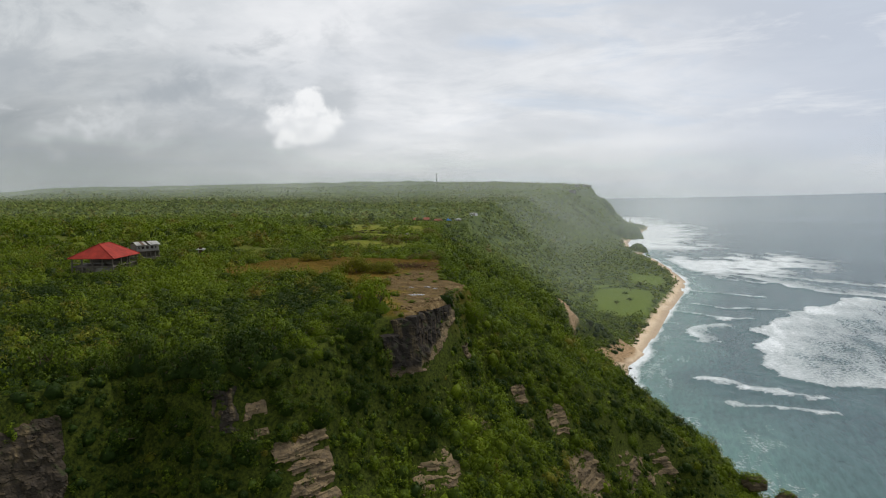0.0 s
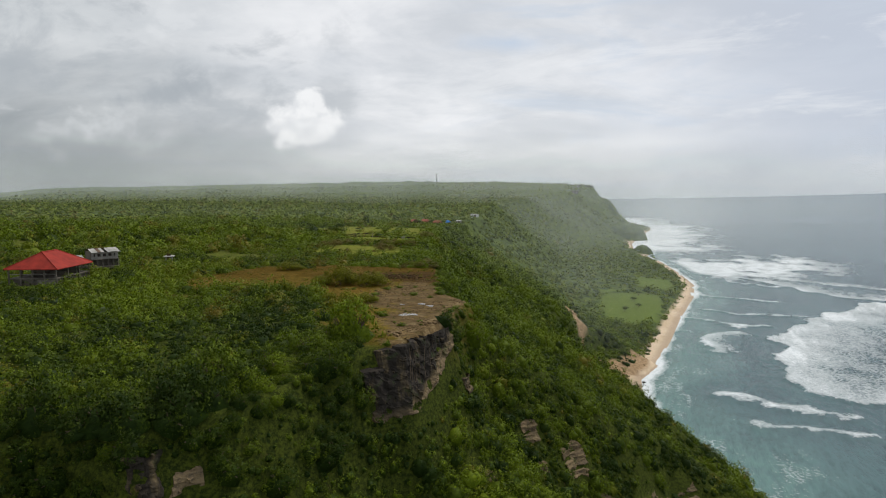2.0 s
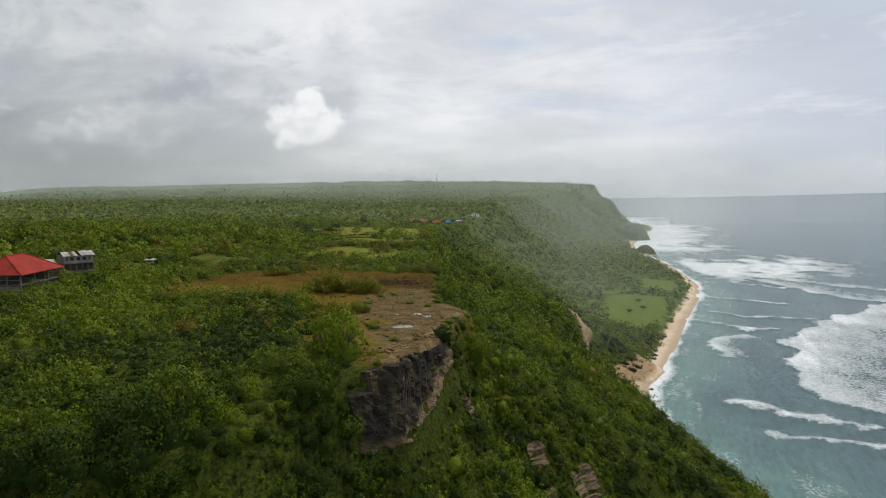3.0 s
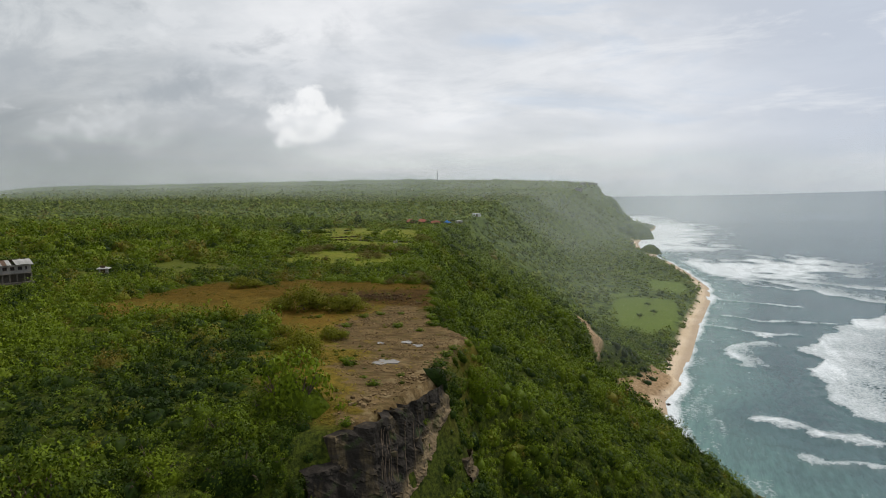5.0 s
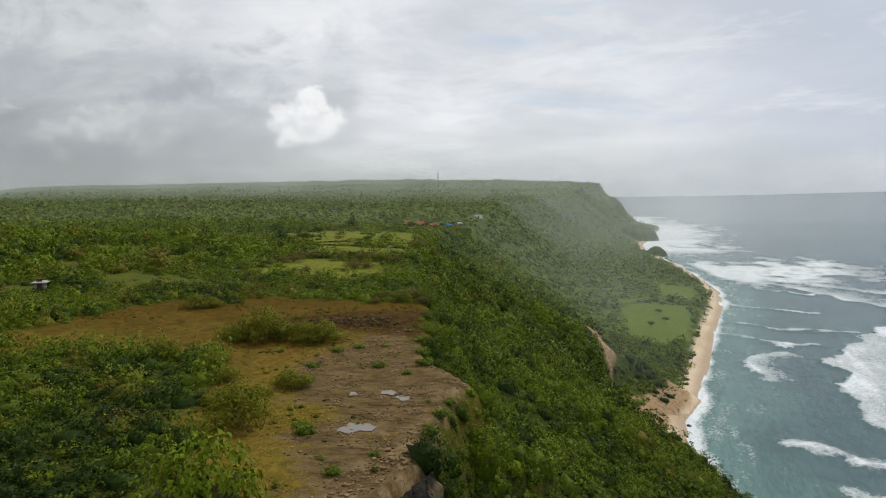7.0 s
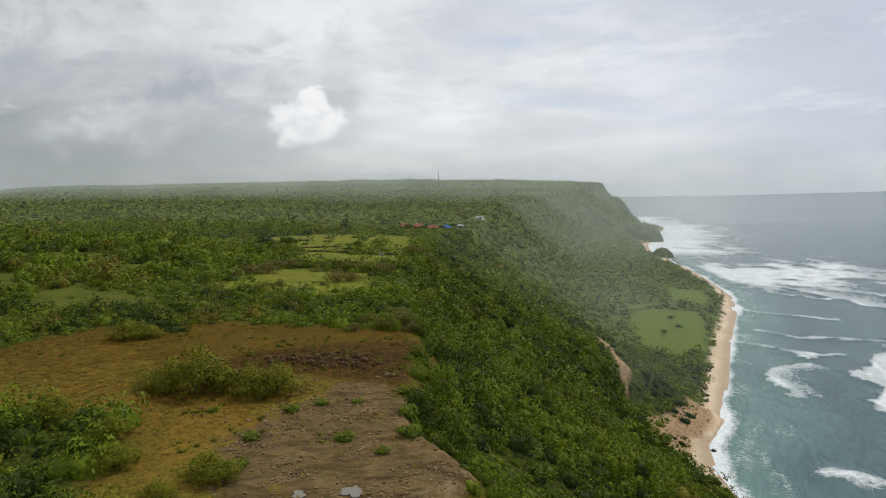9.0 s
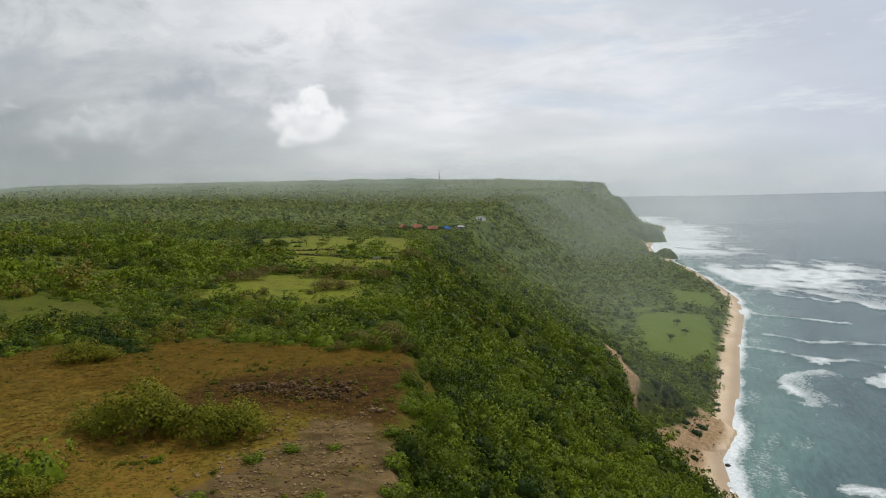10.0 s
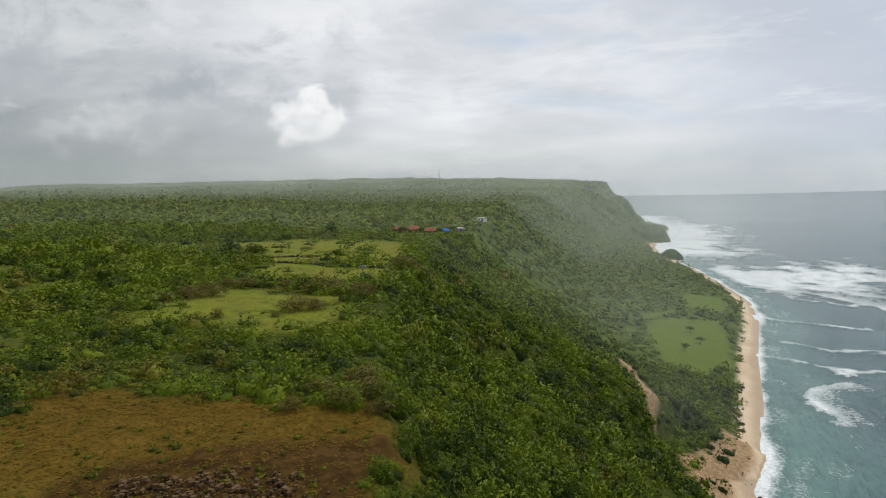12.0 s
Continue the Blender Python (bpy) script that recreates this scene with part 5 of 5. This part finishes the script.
stones("rubble_heap", "pale broken stones beside the cliff edge", [(-4.6, 188), (-2.6, 188), (-2.4, 193), (-4.2, 193)], 0.3, 0.28, 84, pale_stone, 0.5)
stones("rubble", "scattered stones among dry grass", [(-34, 178), (-14, 170), (-3, 176), (-4, 186), (-18, 190), (-36, 184)], 0.7, 0.18, 85, pale_stone)
stones("rubble", "broken edge stones along the cliff rim", [(-11, 131), (-6, 134), (1.2, 144.5), (5, 156), (3.5, 158), (-1, 147), (-7, 137), (-11, 133)], 0.36, 0.30, 86, pale_stone)
stones("beach_boulders", "dark boulders on the sand below the slope", [(99, 333), (112, 338), (119, 356), (122, 372), (114, 368), (104, 350)], 4.8, 0.8, 87, dark_stone)
stones("landslip_debris", "pale debris below the landslip", SLIP, 3.0, 0.5, 88, pale_stone)
def headland(x, y, wide, deep, tall, seed, label, steep=4.0):
    """A scrub-covered rocky hump at the water's edge: domed top, ragged foot."""
    nu, na = 26, 72
    U, A = np.meshgrid(np.linspace(0, 1, nu), np.arange(na) * 6.28319 / na, indexing="ij")
    cx, cy = np.cos(A), np.sin(A)
    ragged = 1 + 0.5 * (fbm(cx * 2 + seed, cy * 2, 0.9, 4, seed) - 0.5)
    px, py = x + wide * U * ragged * cx, y + deep * U * ragged * cy
    bumps = (fbm(px, py, 0.5 * wide, 4, seed + 1) - 0.5) * 0.45 + (fbm(px, py, 4.0, 3, seed + 2) - 0.5) * 5.0 / tall
    pz = tall * (1 - U ** steep) * (1 + bumps) - 3.0 * U
    co = np.stack([px, py, pz], 2).reshape(-1, 3)
    a, b = np.meshgrid(np.arange(nu - 1), np.arange(na), indexing="ij")
    c = (b + 1) % na
    quads = np.stack([a * na + b, (a + 1) * na + b, (a + 1) * na + c, a * na + c], 2).reshape(-1, 4)
    me = raw_mesh("headland", co, quads, ground_mat, {"far": np.ones(len(co))}, True)
    tagged(new("headland", me), label, "headland", "humps along the far shore")


headland(348, 1050, 22, 18, 15, 5, "dark scrub-covered rocky hump jutting into white water", 3.0)
headland(412, 1382, 62, 46, 34, 8, "misty dark green point at the end of the beach", 5.0)
headland(402, 1718, 108, 120, 96, 11, "pale misty cliff beyond the far point", 5.0)


def water_build(k, b):
    n = k.noise(k.place(), 3.0, 3.0)
    k.put(b.inputs["Base Color"], k.mix(n, (0.13, 0.115, 0.09), (0.18, 0.16, 0.13)))
    b.inputs["Roughness"].default_value = 0.12
    b.inputs["Specular IOR Level"].default_value = 0.3
    k.put(b.inputs["Normal"], k.bump(n, 0.05, 0.02))


puddle_mat = material("rain_water", water_build)


def puddle(x, y, rx, ry, seed):
    r = random.Random(seed)
    n = 44
    zs = max(height(x + rx * 0.6 * math.cos(a), y + ry * 0.6 * math.sin(a)) for a in np.linspace(0, 6.28, 9)) + 0.06
    bm = bmesh.new()
    ring = []
    for i in range(n):
        a = 6.2832 * i / n
        q = 1 + 0.2 * math.sin(2 * a + seed) + 0.16 * math.sin(3 * a + 2.1 * seed) + 0.08 * math.sin(5 * a + 3.7 * seed) + 0.05 * math.sin(9 * a + seed) + 0.1 * (r.random() - 0.5)
        ring.append(bm.verts.new((x + rx * q * math.cos(a), y + ry * q * math.sin(a), zs)))
    bm.faces.new(ring)
    res = bmesh.ops.extrude_face_region(bm, geom=bm.faces[:])
    for v in res["geom"]:
        if isinstance(v, bmesh.types.BMVert):
            v.co.z -= 0.3
    bmesh.ops.recalc_face_normals(bm, faces=bm.faces[:])
    tagged(new("puddle", mesh_of("puddle", bm, puddle_mat)), "shallow grey rain puddle on bare rock", "puddle", "rain puddles")


puddle(-6.9, 150.6, 1.7, 1.5, 1)
puddle(-4.3, 161.3, 0.8, 1.0, 2)
puddle(-2.3, 159.5, 0.8, 0.9, 3)
puddle(-8.8, 160.8, 0.6, 0.6, 4)

# ---- buildings ----
red_tile = simple("red_roof_paint", (0.25, 0.026, 0.016), 0.85, 0, 0.35, 2.0)
rust_tile = simple("rust_red_roof_tiles", (0.24, 0.075, 0.042), 0.85, 0, 0.4, 2.0)
concrete = simple("raw_concrete", (0.125, 0.110, 0.088), 0.9, 0, 0.45, 1.2)
grey_sheet = simple("grey_roof_sheet", (0.34, 0.33, 0.30), 0.7, 0, 0.4, 1.2)
bright_wall = simple("fresh_white_paint", (0.78, 0.78, 0.76), 0.8, 0, 0.12, 1.0)
white_wall = simple("white_plaster", (0.27, 0.255, 0.225), 0.85, 0, 0.4, 1.0)
# near-black colour stands in for unlit rooms behind the windows
dark_gap = simple("dark_interior", (0.03, 0.028, 0.026), 0.9)
brown_wood = simple("brown_wood", (0.10, 0.062, 0.038), 0.8, 0, 0.4, 4.0)
blue_cloth = simple("blue_canvas", (0.05, 0.23, 0.62), 0.7, 0, 0.2, 3.0)
dark_steel = simple("dark_painted_steel", (0.05, 0.052, 0.055), 0.6)
steel = simple("grey_steel", (0.30, 0.31, 0.32), 0.5, 0.6)


def hip_roof(bm, x0, x1, y0, y1, z0, z1, inset, thick=0.18, sag=0.0):
    """Hipped roof with its ridge along y."""
    xm = (x0 + x1) / 2
    c = [(x0, y0, z0), (x1, y0, z0), (x1, y1, z0), (x0, y1, z0), (xm, y0 + inset, z1), (xm, y1 - inset, z1)]
    v = [bm.verts.new(p) for p in c]
    w = [bm.verts.new((p[0], p[1], p[2] - thick)) for p in c]
    for f in ((0, 1, 4), (1, 2, 5, 4), (2, 3, 5), (3, 0, 4, 5)):
        bm.faces.new([v[i] for i in f])
        bm.faces.new([w[i] for i in reversed(f)])
    for i in range(4):
        j = (i + 1) % 4
        bm.faces.new([v[j], v[i], w[i], w[j]])


def pavilion():
    """Open pavilion: red hipped roof on posts over a concrete deck."""
    ob = thing("pavilion", pose(-107, 183.5, 79.4, 0, 0, 3), "open pavilion with red hipped roof on concrete posts", "pavilion")
    bm = bmesh.new()
    hip_roof(bm, -6.8, 6.8, -7.4, 9.8, 4.3, 8.3, 5.2)
    roof = part("roof", mesh_of("roof", bm, red_tile), ob, "bright red hipped roof")
    bm = bmesh.new()
    for x0, y0, y1 in ((-6.8, -7.4, -2.2), (6.8, -7.4, -2.2), (6.8, 9.8, 4.6), (-6.8, 9.8, 4.6)):
        tube(bm, (x0, y0, 4.34), (0, y1, 8.34), 0.13, 0.13, 6)
    tube(bm, (0, -2.2, 8.36), (0, 4.6, 8.36), 0.15, 0.15, 6)
    part("ridge_cap", mesh_of("ridge_cap", bm, red_tile), roof)
    part("deck", box_mesh("deck", concrete, -6.2, 6.2, -6.8, 9.2, 1.5, 1.85), ob, "grey concrete floor slab")
    part("foundation", box_mesh("foundation", concrete, -5.2, 5.8, -6.2, 8.8, -1.0, 1.5), ob, "rough grey stone foundation")
    post = box_mesh("post", concrete, -0.17, 0.17, -0.17, 0.17, -1.0, 4.35, 0.02)
    for x in (-6.0, -3.0, 0.0, 3.0, 6.0):
        for y in (-6.6, -1.4, 3.8, 9.0):
            if abs(x) == 6.0 or y in (-6.6, 9.0):
                part("post", post, ob, place=pose(x, y, 0))
    rail = box_mesh("railing", white_wall, -2.9, 2.9, -0.08, 0.08, 0, 0.12, 0.01)
    part("railing", rail, ob, "pale handrail", pose(-3, -6.5, 2.8))
    part("railing", rail, ob, "pale handrail", pose(3, -6.5, 2.8))
    part("back_wall", box_mesh("back_wall", concrete, -5.5, 5.5, 3.4, 3.65, 1.85, 4.2), ob, "grey unplastered wall")
    part("counter", box_mesh("counter", concrete, 1.5, 5.4, -1.6, -1.0, 1.85, 2.9), ob)
    bm = bmesh.new()
    box(bm, 1.2, 5.8, -6.95, -6.75, -0.6, 1.3)
    part("screen_wall", mesh_of("screen_wall", bm, simple("stained_wall", (0.20, 0.185, 0.16), 0.9, 0, 0.45, 1.5)), ob, "stained lower wall")


pavilion()


def unfinished_house():
    """Two-storey block house, raw walls, patchy sheet roof."""
    ob = thing("unfinished_house", pose(-105.3, 206, 81.0, 0, 0, 50) @ Matrix.Diagonal((0.78, 0.8, 0.8, 1)), "unfinished two-storey concrete house with patchy grey roof", "house")
    L, W = 5.0, 2.7
    part("ground_slab", box_mesh("ground_slab", concrete, -L - 0.4, L + 0.4, -W - 1.2, W, -0.6, 0.25), ob)
    part("upper_slab", box_mesh("upper_slab", concrete, -L, L, -W - 0.9, W, 2.75, 3.0), ob)
    part("rear_wall", box_mesh("rear_wall", concrete, -L, L, W - 0.2, W, 0.25, 5.6), ob)
    part("end_wall", box_mesh("end_wall", white_wall, L - 0.2, L, -W, W - 0.2, 0.25, 6.0), ob, "white plastered end wall")
    part("end_wall", box_mesh("end_wall", concrete, -L, -L + 0.2, -W, W - 0.2, 0.25, 6.0), ob, "grey block end wall")
    n = 5
    bay = 2 * L / n
    pier = box_mesh("pier", concrete, -0.2, 0.2, -0.2, 0.2, 0.25, 2.75, 0.02)
    frame_me = None
    for i in range(n + 1):
        part("pier", pier, ob, place=pose(-L + 0.2 + i * (2 * L - 0.4) / n, -W - 0.6, 0))
    # upper front wall: sill band, head band and piers between real openings
    part("sill_band", box_mesh("sill_band", white_wall, -L + 0.2, L - 0.2, -W, -W + 0.2, 3.0, 3.9), ob, "pale wall below the windows")
    part("head_band", box_mesh("head_band", white_wall, -L + 0.2, L - 0.2, -W, -W + 0.2, 5.0, 5.6), ob, "pale wall above the windows")
    upper = box_mesh("wall_pier", white_wall, -0.45, 0.45, 0, 0.2, 3.9, 5.0, 0.01)
    bm = bmesh.new()
    for a, b, c, d in ((-0.62, -0.54, 0, 1.1), (0.54, 0.62, 0, 1.1), (-0.54, 0.54, 0, 0.08), (-0.54, 0.54, 1.02, 1.1), (-0.03, 0.03, 0.08, 1.02)):
        box(bm, a, b, -0.05, 0.05, c, d)
    frame_me = mesh_of("window_frame", bm, brown_wood)
    pane_me = box_mesh("pane", dark_gap, -0.54, 0.54, 0.06, 0.1, 0.08, 1.02, 0.0)
    for i in range(n + 1):
        if i < n:
            w = part("window", frame_me, ob, "brown wooden window frame", pose(-L + bay * (i + 0.5), -W + 0.08, 3.9))
            part("pane", pane_me, w)
        part("wall_pier", upper, ob, place=pose(min(L - 0.65, max(-L + 0.65, -L + bay * i)), -W, 0))
    part("inner_wall", box_mesh("inner_wall", concrete, -L + 0.2, L - 0.2, -W + 0.9, -W + 1.1, 0.25, 2.75), ob, "dark inner wall of the ground floor")
    sheet = box_mesh("roof_sheet", grey_sheet, -0.62, 0.62, -2.05, 2.05, 0, 0.06, 0.01)
    old_sheet = box_mesh("roof_sheet", brown_wood, -0.62, 0.62, -2.05, 2.05, 0, 0.06, 0.01)
    r = random.Random(4)
    for i in range(9):
        for side in (-1, 1):
            if r.random() < 0.9:
                part("roof_sheet", sheet if r.random() < 0.7 else old_sheet, ob, place=pose(-L + 0.55 + i * 1.16, side * 1.75 - 0.1, 6.25 + r.random() * 0.12, -side * 21 + r.uniform(-2, 2), 0, r.uniform(-3, 3)))
    part("ridge_beam", box_mesh("ridge_beam", brown_wood, -L, L, -0.12, 0.08, 6.5, 6.75), ob)


unfinished_house()


def annex():
    ob = thing("lean_to", pose(-110.5, 200.5, 80.0, 0, 0, 40), "low lean-to with grey sheet roof beside the house", "shed")
    part("roof", box_mesh("roof", grey_sheet, -2.4, 2.4, -2.2, 2.2, 0, 0.1), ob, place=pose(0, 0, 4.3, 8, 4, 0))
    part("back_wall", box_mesh("back_wall", concrete, -2.2, 2.2, 1.8, 2.0, -0.6, 4.1), ob)
    post = box_mesh("post", brown_wood, -0.1, 0.1, -0.1, 0.1, -0.6, 4.1, 0.01)
    for x in (-2.1, 0, 2.1):
        part("post", post, ob, place=pose(x, -1.9, 0))
    part("platform", box_mesh("platform", concrete, -2.4, 4.6, -2.8, 2.0, -0.8, 1.6), ob, "long grey retaining platform")


annex()


def cottage(x, y, w, d, wall_h, roof_h, roof_mat, label, turn=0, roof_word="", category="house", walls=None, zoff=0.0):
    ob = thing("cottage", pose(x, y, height(x, y) + zoff, 0, 0, turn), label, category)
    bm = bmesh.new()
    hip_roof(bm, -d / 2 - 0.6, d / 2 + 0.6, -w / 2 - 0.6, w / 2 + 0.6, wall_h, wall_h + roof_h, d * 0.42)
    part("roof", mesh_of("roof", bm, roof_mat), ob, roof_word, pose(0, 0, 0, 0, 0, 90))
    wm = walls or white_wall
    part("rear_wall", box_mesh("rear_wall", wm, -w / 2, w / 2, d / 2 - 0.2, d / 2, -0.5, wall_h), ob)
    for sx in (-1, 1):
        part("side_wall", box_mesh("side_wall", wm, sx * w / 2 - 0.1, sx * w / 2 + 0.1, -d / 2, d / 2 - 0.2, -0.5, wall_h), ob)
    part("front_wall", box_mesh("front_wall", wm, -w / 2 + 0.1, -0.6, -d / 2, -d / 2 + 0.2, -0.5, wall_h), ob)
    part("front_wall", box_mesh("front_wall", wm, 0.6, w / 2 - 0.1, -d / 2, -d / 2 + 0.2, -0.5, wall_h), ob)
    part("door", box_mesh("door", brown_wood, -0.6, 0.6, -d / 2 + 0.05, -d / 2 + 0.12, -0.4, 2.1, 0.01), ob, "brown wooden door")
    return ob


cottage(-13.5, 478, 6.6, 5.0, 1.9, 2.0, rust_tile, "small house with rust-red tiled roof among trees", 0, "rust-red tiled roof", walls=brown_wood)
cottage(-4.0, 475, 6.4, 4.2, 1.5, 1.5, rust_tile, "low house with rust-red tiled roof beside a tent", 10, "rust-red tiled roof", walls=brown_wood)
cottage(-22, 481, 5.4, 4.4, 1.9, 1.6, rust_tile, "small house with rust-red roof half hidden by trees", -5, "rust-red tiled roof", walls=brown_wood)
cottage(29, 553, 6.4, 4.0, 2.0, 0.5, grey_sheet, "small white house on the far clifftop", 5, "pale grey roof", walls=bright_wall, zoff=1.2)
cottage(-93.8, 226, 1.9, 1.6, 1.3, 0.4, grey_sheet, "tiny pale hut in the scrub", 12, "pale metal roof", "hut", zoff=0.3)
cottage(12.5, 487, 4.2, 3.0, 1.9, 0.7, grey_sheet, "small hut with pale roof by the cliff edge", 25, "pale roof", "hut")


def tent():
    x, y = 4.0, 471.5
    ob = thing("canopy_tent", pose(x, y, height(x, y)), "blue canvas canopy tent on thin poles", "tent")
    bm = bmesh.new()
    n, rad = 4, 4.2
    apex = bm.verts.new((0, 0, 3.6))
    ring = []
    for i in range(8):
        a = math.pi / 4 * i + math.pi / 4
        q = rad if i % 2 == 0 else rad * 0.70
        ring.append(bm.verts.new((q * math.cos(a), q * math.sin(a), 2.0 if i % 2 == 0 else 2.1)))
    low = [bm.verts.new((v.co.x, v.co.y, v.co.z - 0.35)) for v in ring]
    for i in range(8):
        j = (i + 1) % 8
        bm.faces.new([ring[i], ring[j], apex])
        bm.faces.new([low[i], low[j], ring[j], ring[i]])
    bmesh.ops.solidify(bm, geom=bm.faces[:], thickness=0.03)
    part("canopy", mesh_of("canopy", bm, blue_cloth), ob)
    bm = bmesh.new()
    tube(bm, (0, 0, -0.2), (0, 0, 2.0), 0.05, 0.05)
    pole = mesh_of("pole", bm, steel)
    for i in range(4):
        a = math.pi / 4 + i * math.pi / 2
        part("pole", pole, ob, place=pose(4.0 * math.cos(a), 4.0 * math.sin(a), 0))


tent()


def dry_wall(points, label, tall=0.7):
    """Low wall of stacked field stones."""
    ob = thing("field_wall", pose(0, 0, 0), label, "wall")
    r = random.Random(9)
    forms = []
    for i in range(6):
        bm = bmesh.new()
        box(bm, -0.56, 0.56, -0.3, 0.3, 0, 0.36, 0.06)
        for v in bm.verts:
            v.co += Vector((r.uniform(-0.08, 0.08), r.uniform(-0.06, 0.06), r.uniform(-0.05, 0.05)))
        forms.append(mesh_of("stone", bm, dark_stone if i < 4 else pale_stone))
    for (ax, ay), (bx, by) in zip(points, points[1:]):
        L = math.hypot(bx - ax, by - ay)
        turn = math.degrees(math.atan2(by - ay, bx - ax))
        for i in range(int(L / 1.0)):
            for row in range(2):
                t = (i + 0.5 * row) / L
                x, y = ax + (bx - ax) * t, ay + (by - ay) * t
                if r.random() < (1.0 if row == 0 else 0.5):
                    part("stone", forms[r.randrange(6)], ob, place=pose(x, y, height(x, y) - 0.05 + row * 0.34, 0, 0, turn + r.uniform(-8, 8)))


dry_wall([(-56, 336), (-28, 326), (-11, 319.5)], "low dark dry-stone wall across the paddock")
dry_wall([(-60, 353), (-38, 351)], "low dark field wall behind the meadow")


def fence_post(x, y):
    ob = thing("fence_post", pose(x, y, height(x, y)), "pale weathered fence post beside the wall", "post", "fence posts")
    part("shaft", box_mesh("shaft", white_wall, -0.12, 0.12, -0.12, 0.12, -0.2, 1.7, 0.02), ob)


for x, y in ((-27, 325), (-12, 319), (-36, 328.5), (-19, 322)):
    fence_post(x, y)
tagged(new("stone_block", box_mesh("stone_block", white_wall, -20.4, -18.6, 319.6, 320.6, height(-19.5, 320) - 0.1, height(-19.5, 320) + 0.9, 0.1)), "pale stone block beside the field wall", "stone")


def mast(x, y, tall):
    z = height(x, y)
    ob = thing("radio_mast", pose(x, y, z), "slim grey lattice mast on the far ridge", "mast")
    bm = bmesh.new()
    for i in range(3):
        a = i * 2.094
        tube(bm, (1.5 * math.cos(a), 1.5 * math.sin(a), -2), (0.5 * math.cos(a), 0.5 * math.sin(a), tall), 1.0, 0.9, 5)
    part("leg", mesh_of("leg", bm, dark_steel), ob)
    for j in range(10):
        q = 1.5 - j * 0.1
        bm = bmesh.new()
        for i in range(3):
            a, b = i * 2.094, (i + 1) * 2.094
            zz = tall * j / 10
            tube(bm, (q * math.cos(a), q * math.sin(a), zz), ((q - 0.1) * math.cos(b), (q - 0.1) * math.sin(b), zz + tall / 10), 0.1, 0.1, 4)
        part("brace", mesh_of("brace", bm, dark_steel), ob)


mast(-28, 2560, 46)


def cliff_house(x, y, w, tall, turn=0):
    ob = thing("clifftop_building", pose(x, y, height(x, y) + 1.5, 0, 0, turn), "small pale building on the far headland", "building", "headland buildings")
    part("wall", box_mesh("wall", white_wall, -w / 2, w / 2, -4, 4, -6, tall, 0.1), ob)
    part("roof", box_mesh("roof", grey_sheet, -w / 2 - 0.8, w / 2 + 0.8, -4.8, 4.8, tall, tall + 0.7, 0.1), ob)
    pane = box_mesh("window", dark_gap, -0.8, 0.8, -4.06, -4.0, tall * 0.4, tall * 0.75, 0.0)
    for i in range(int(w / 4)):
        part("window", pane, ob, place=pose(-w / 2 + 2 + i * 4, 0, 0))


cliff_house(455, 1860, 26, 6)
cliff_house(420, 1840, 14, 5, 8)
cliff_house(330, 1500, 16, 4, -6)

# ---- mist ----
def mist(y, gap, width, tall, amount, scale, top, cx, reach, low, even):
    """A veil of mist across the land, thinning out towards the ground."""
    nx, nz = 220, 26
    mx = np.linspace(-width, width, nx)
    wav = (fbm(mx, mx * 0 + y, width * 0.15, 3, 8) - 0.5) * y * 0.16
    MX, MZ = np.meshgrid(mx, np.linspace(0, 1, nz) ** 1.6 * tall)
    MY = np.broadcast_to(y + wav, MX.shape)
    land = np.maximum(terrain(MX, MY)[0], 0)
    MZ = land + MZ
    clear = (MZ - land) / (gap * np.maximum(103 - land, 9) / y)
    co = np.stack([MX, MY, MZ], 2).reshape(-1, 3)
    i = (np.arange(nz - 1)[:, None] * nx + np.arange(nx - 1)[None, :]).ravel()
    quads = np.stack([i, i + 1, i + nx + 1, i + nx], 1)
    me = raw_mesh("mist_bank", co, quads, mist_material("mist", amount, scale, top, cx, reach, low, even), {"clear": smooth(clear, 0, 1)}, True)
    tagged(new("mist_bank", me), "thin grey sea mist drifting over the slope", "mist", kind="stuff")


mist(350, 110, 500, 135, 0.085, 0.010, 134, 70, 190, 0.7, 0.6)
mist(460, 140, 800, 155, 0.13, 0.008, 154, 90, 240, 0.8, 0.5)
mist(800, 300, 1300, 205, 0.21, 0.005, 204, 230, 600, 1.0, 0.55)
mist(1100, 450, 1700, 255, 0.22, 0.005, 254, 320, 1000, 1.0, 0.6)
mist(1550, 700, 2400, 315, 0.25, 0.004, 314, 450, 1800, 1.0, 0.7)
mist(2250, 1100, 3600, 405, 0.26, 0.002, 404, 600, 3000, 1.0, 0.9)
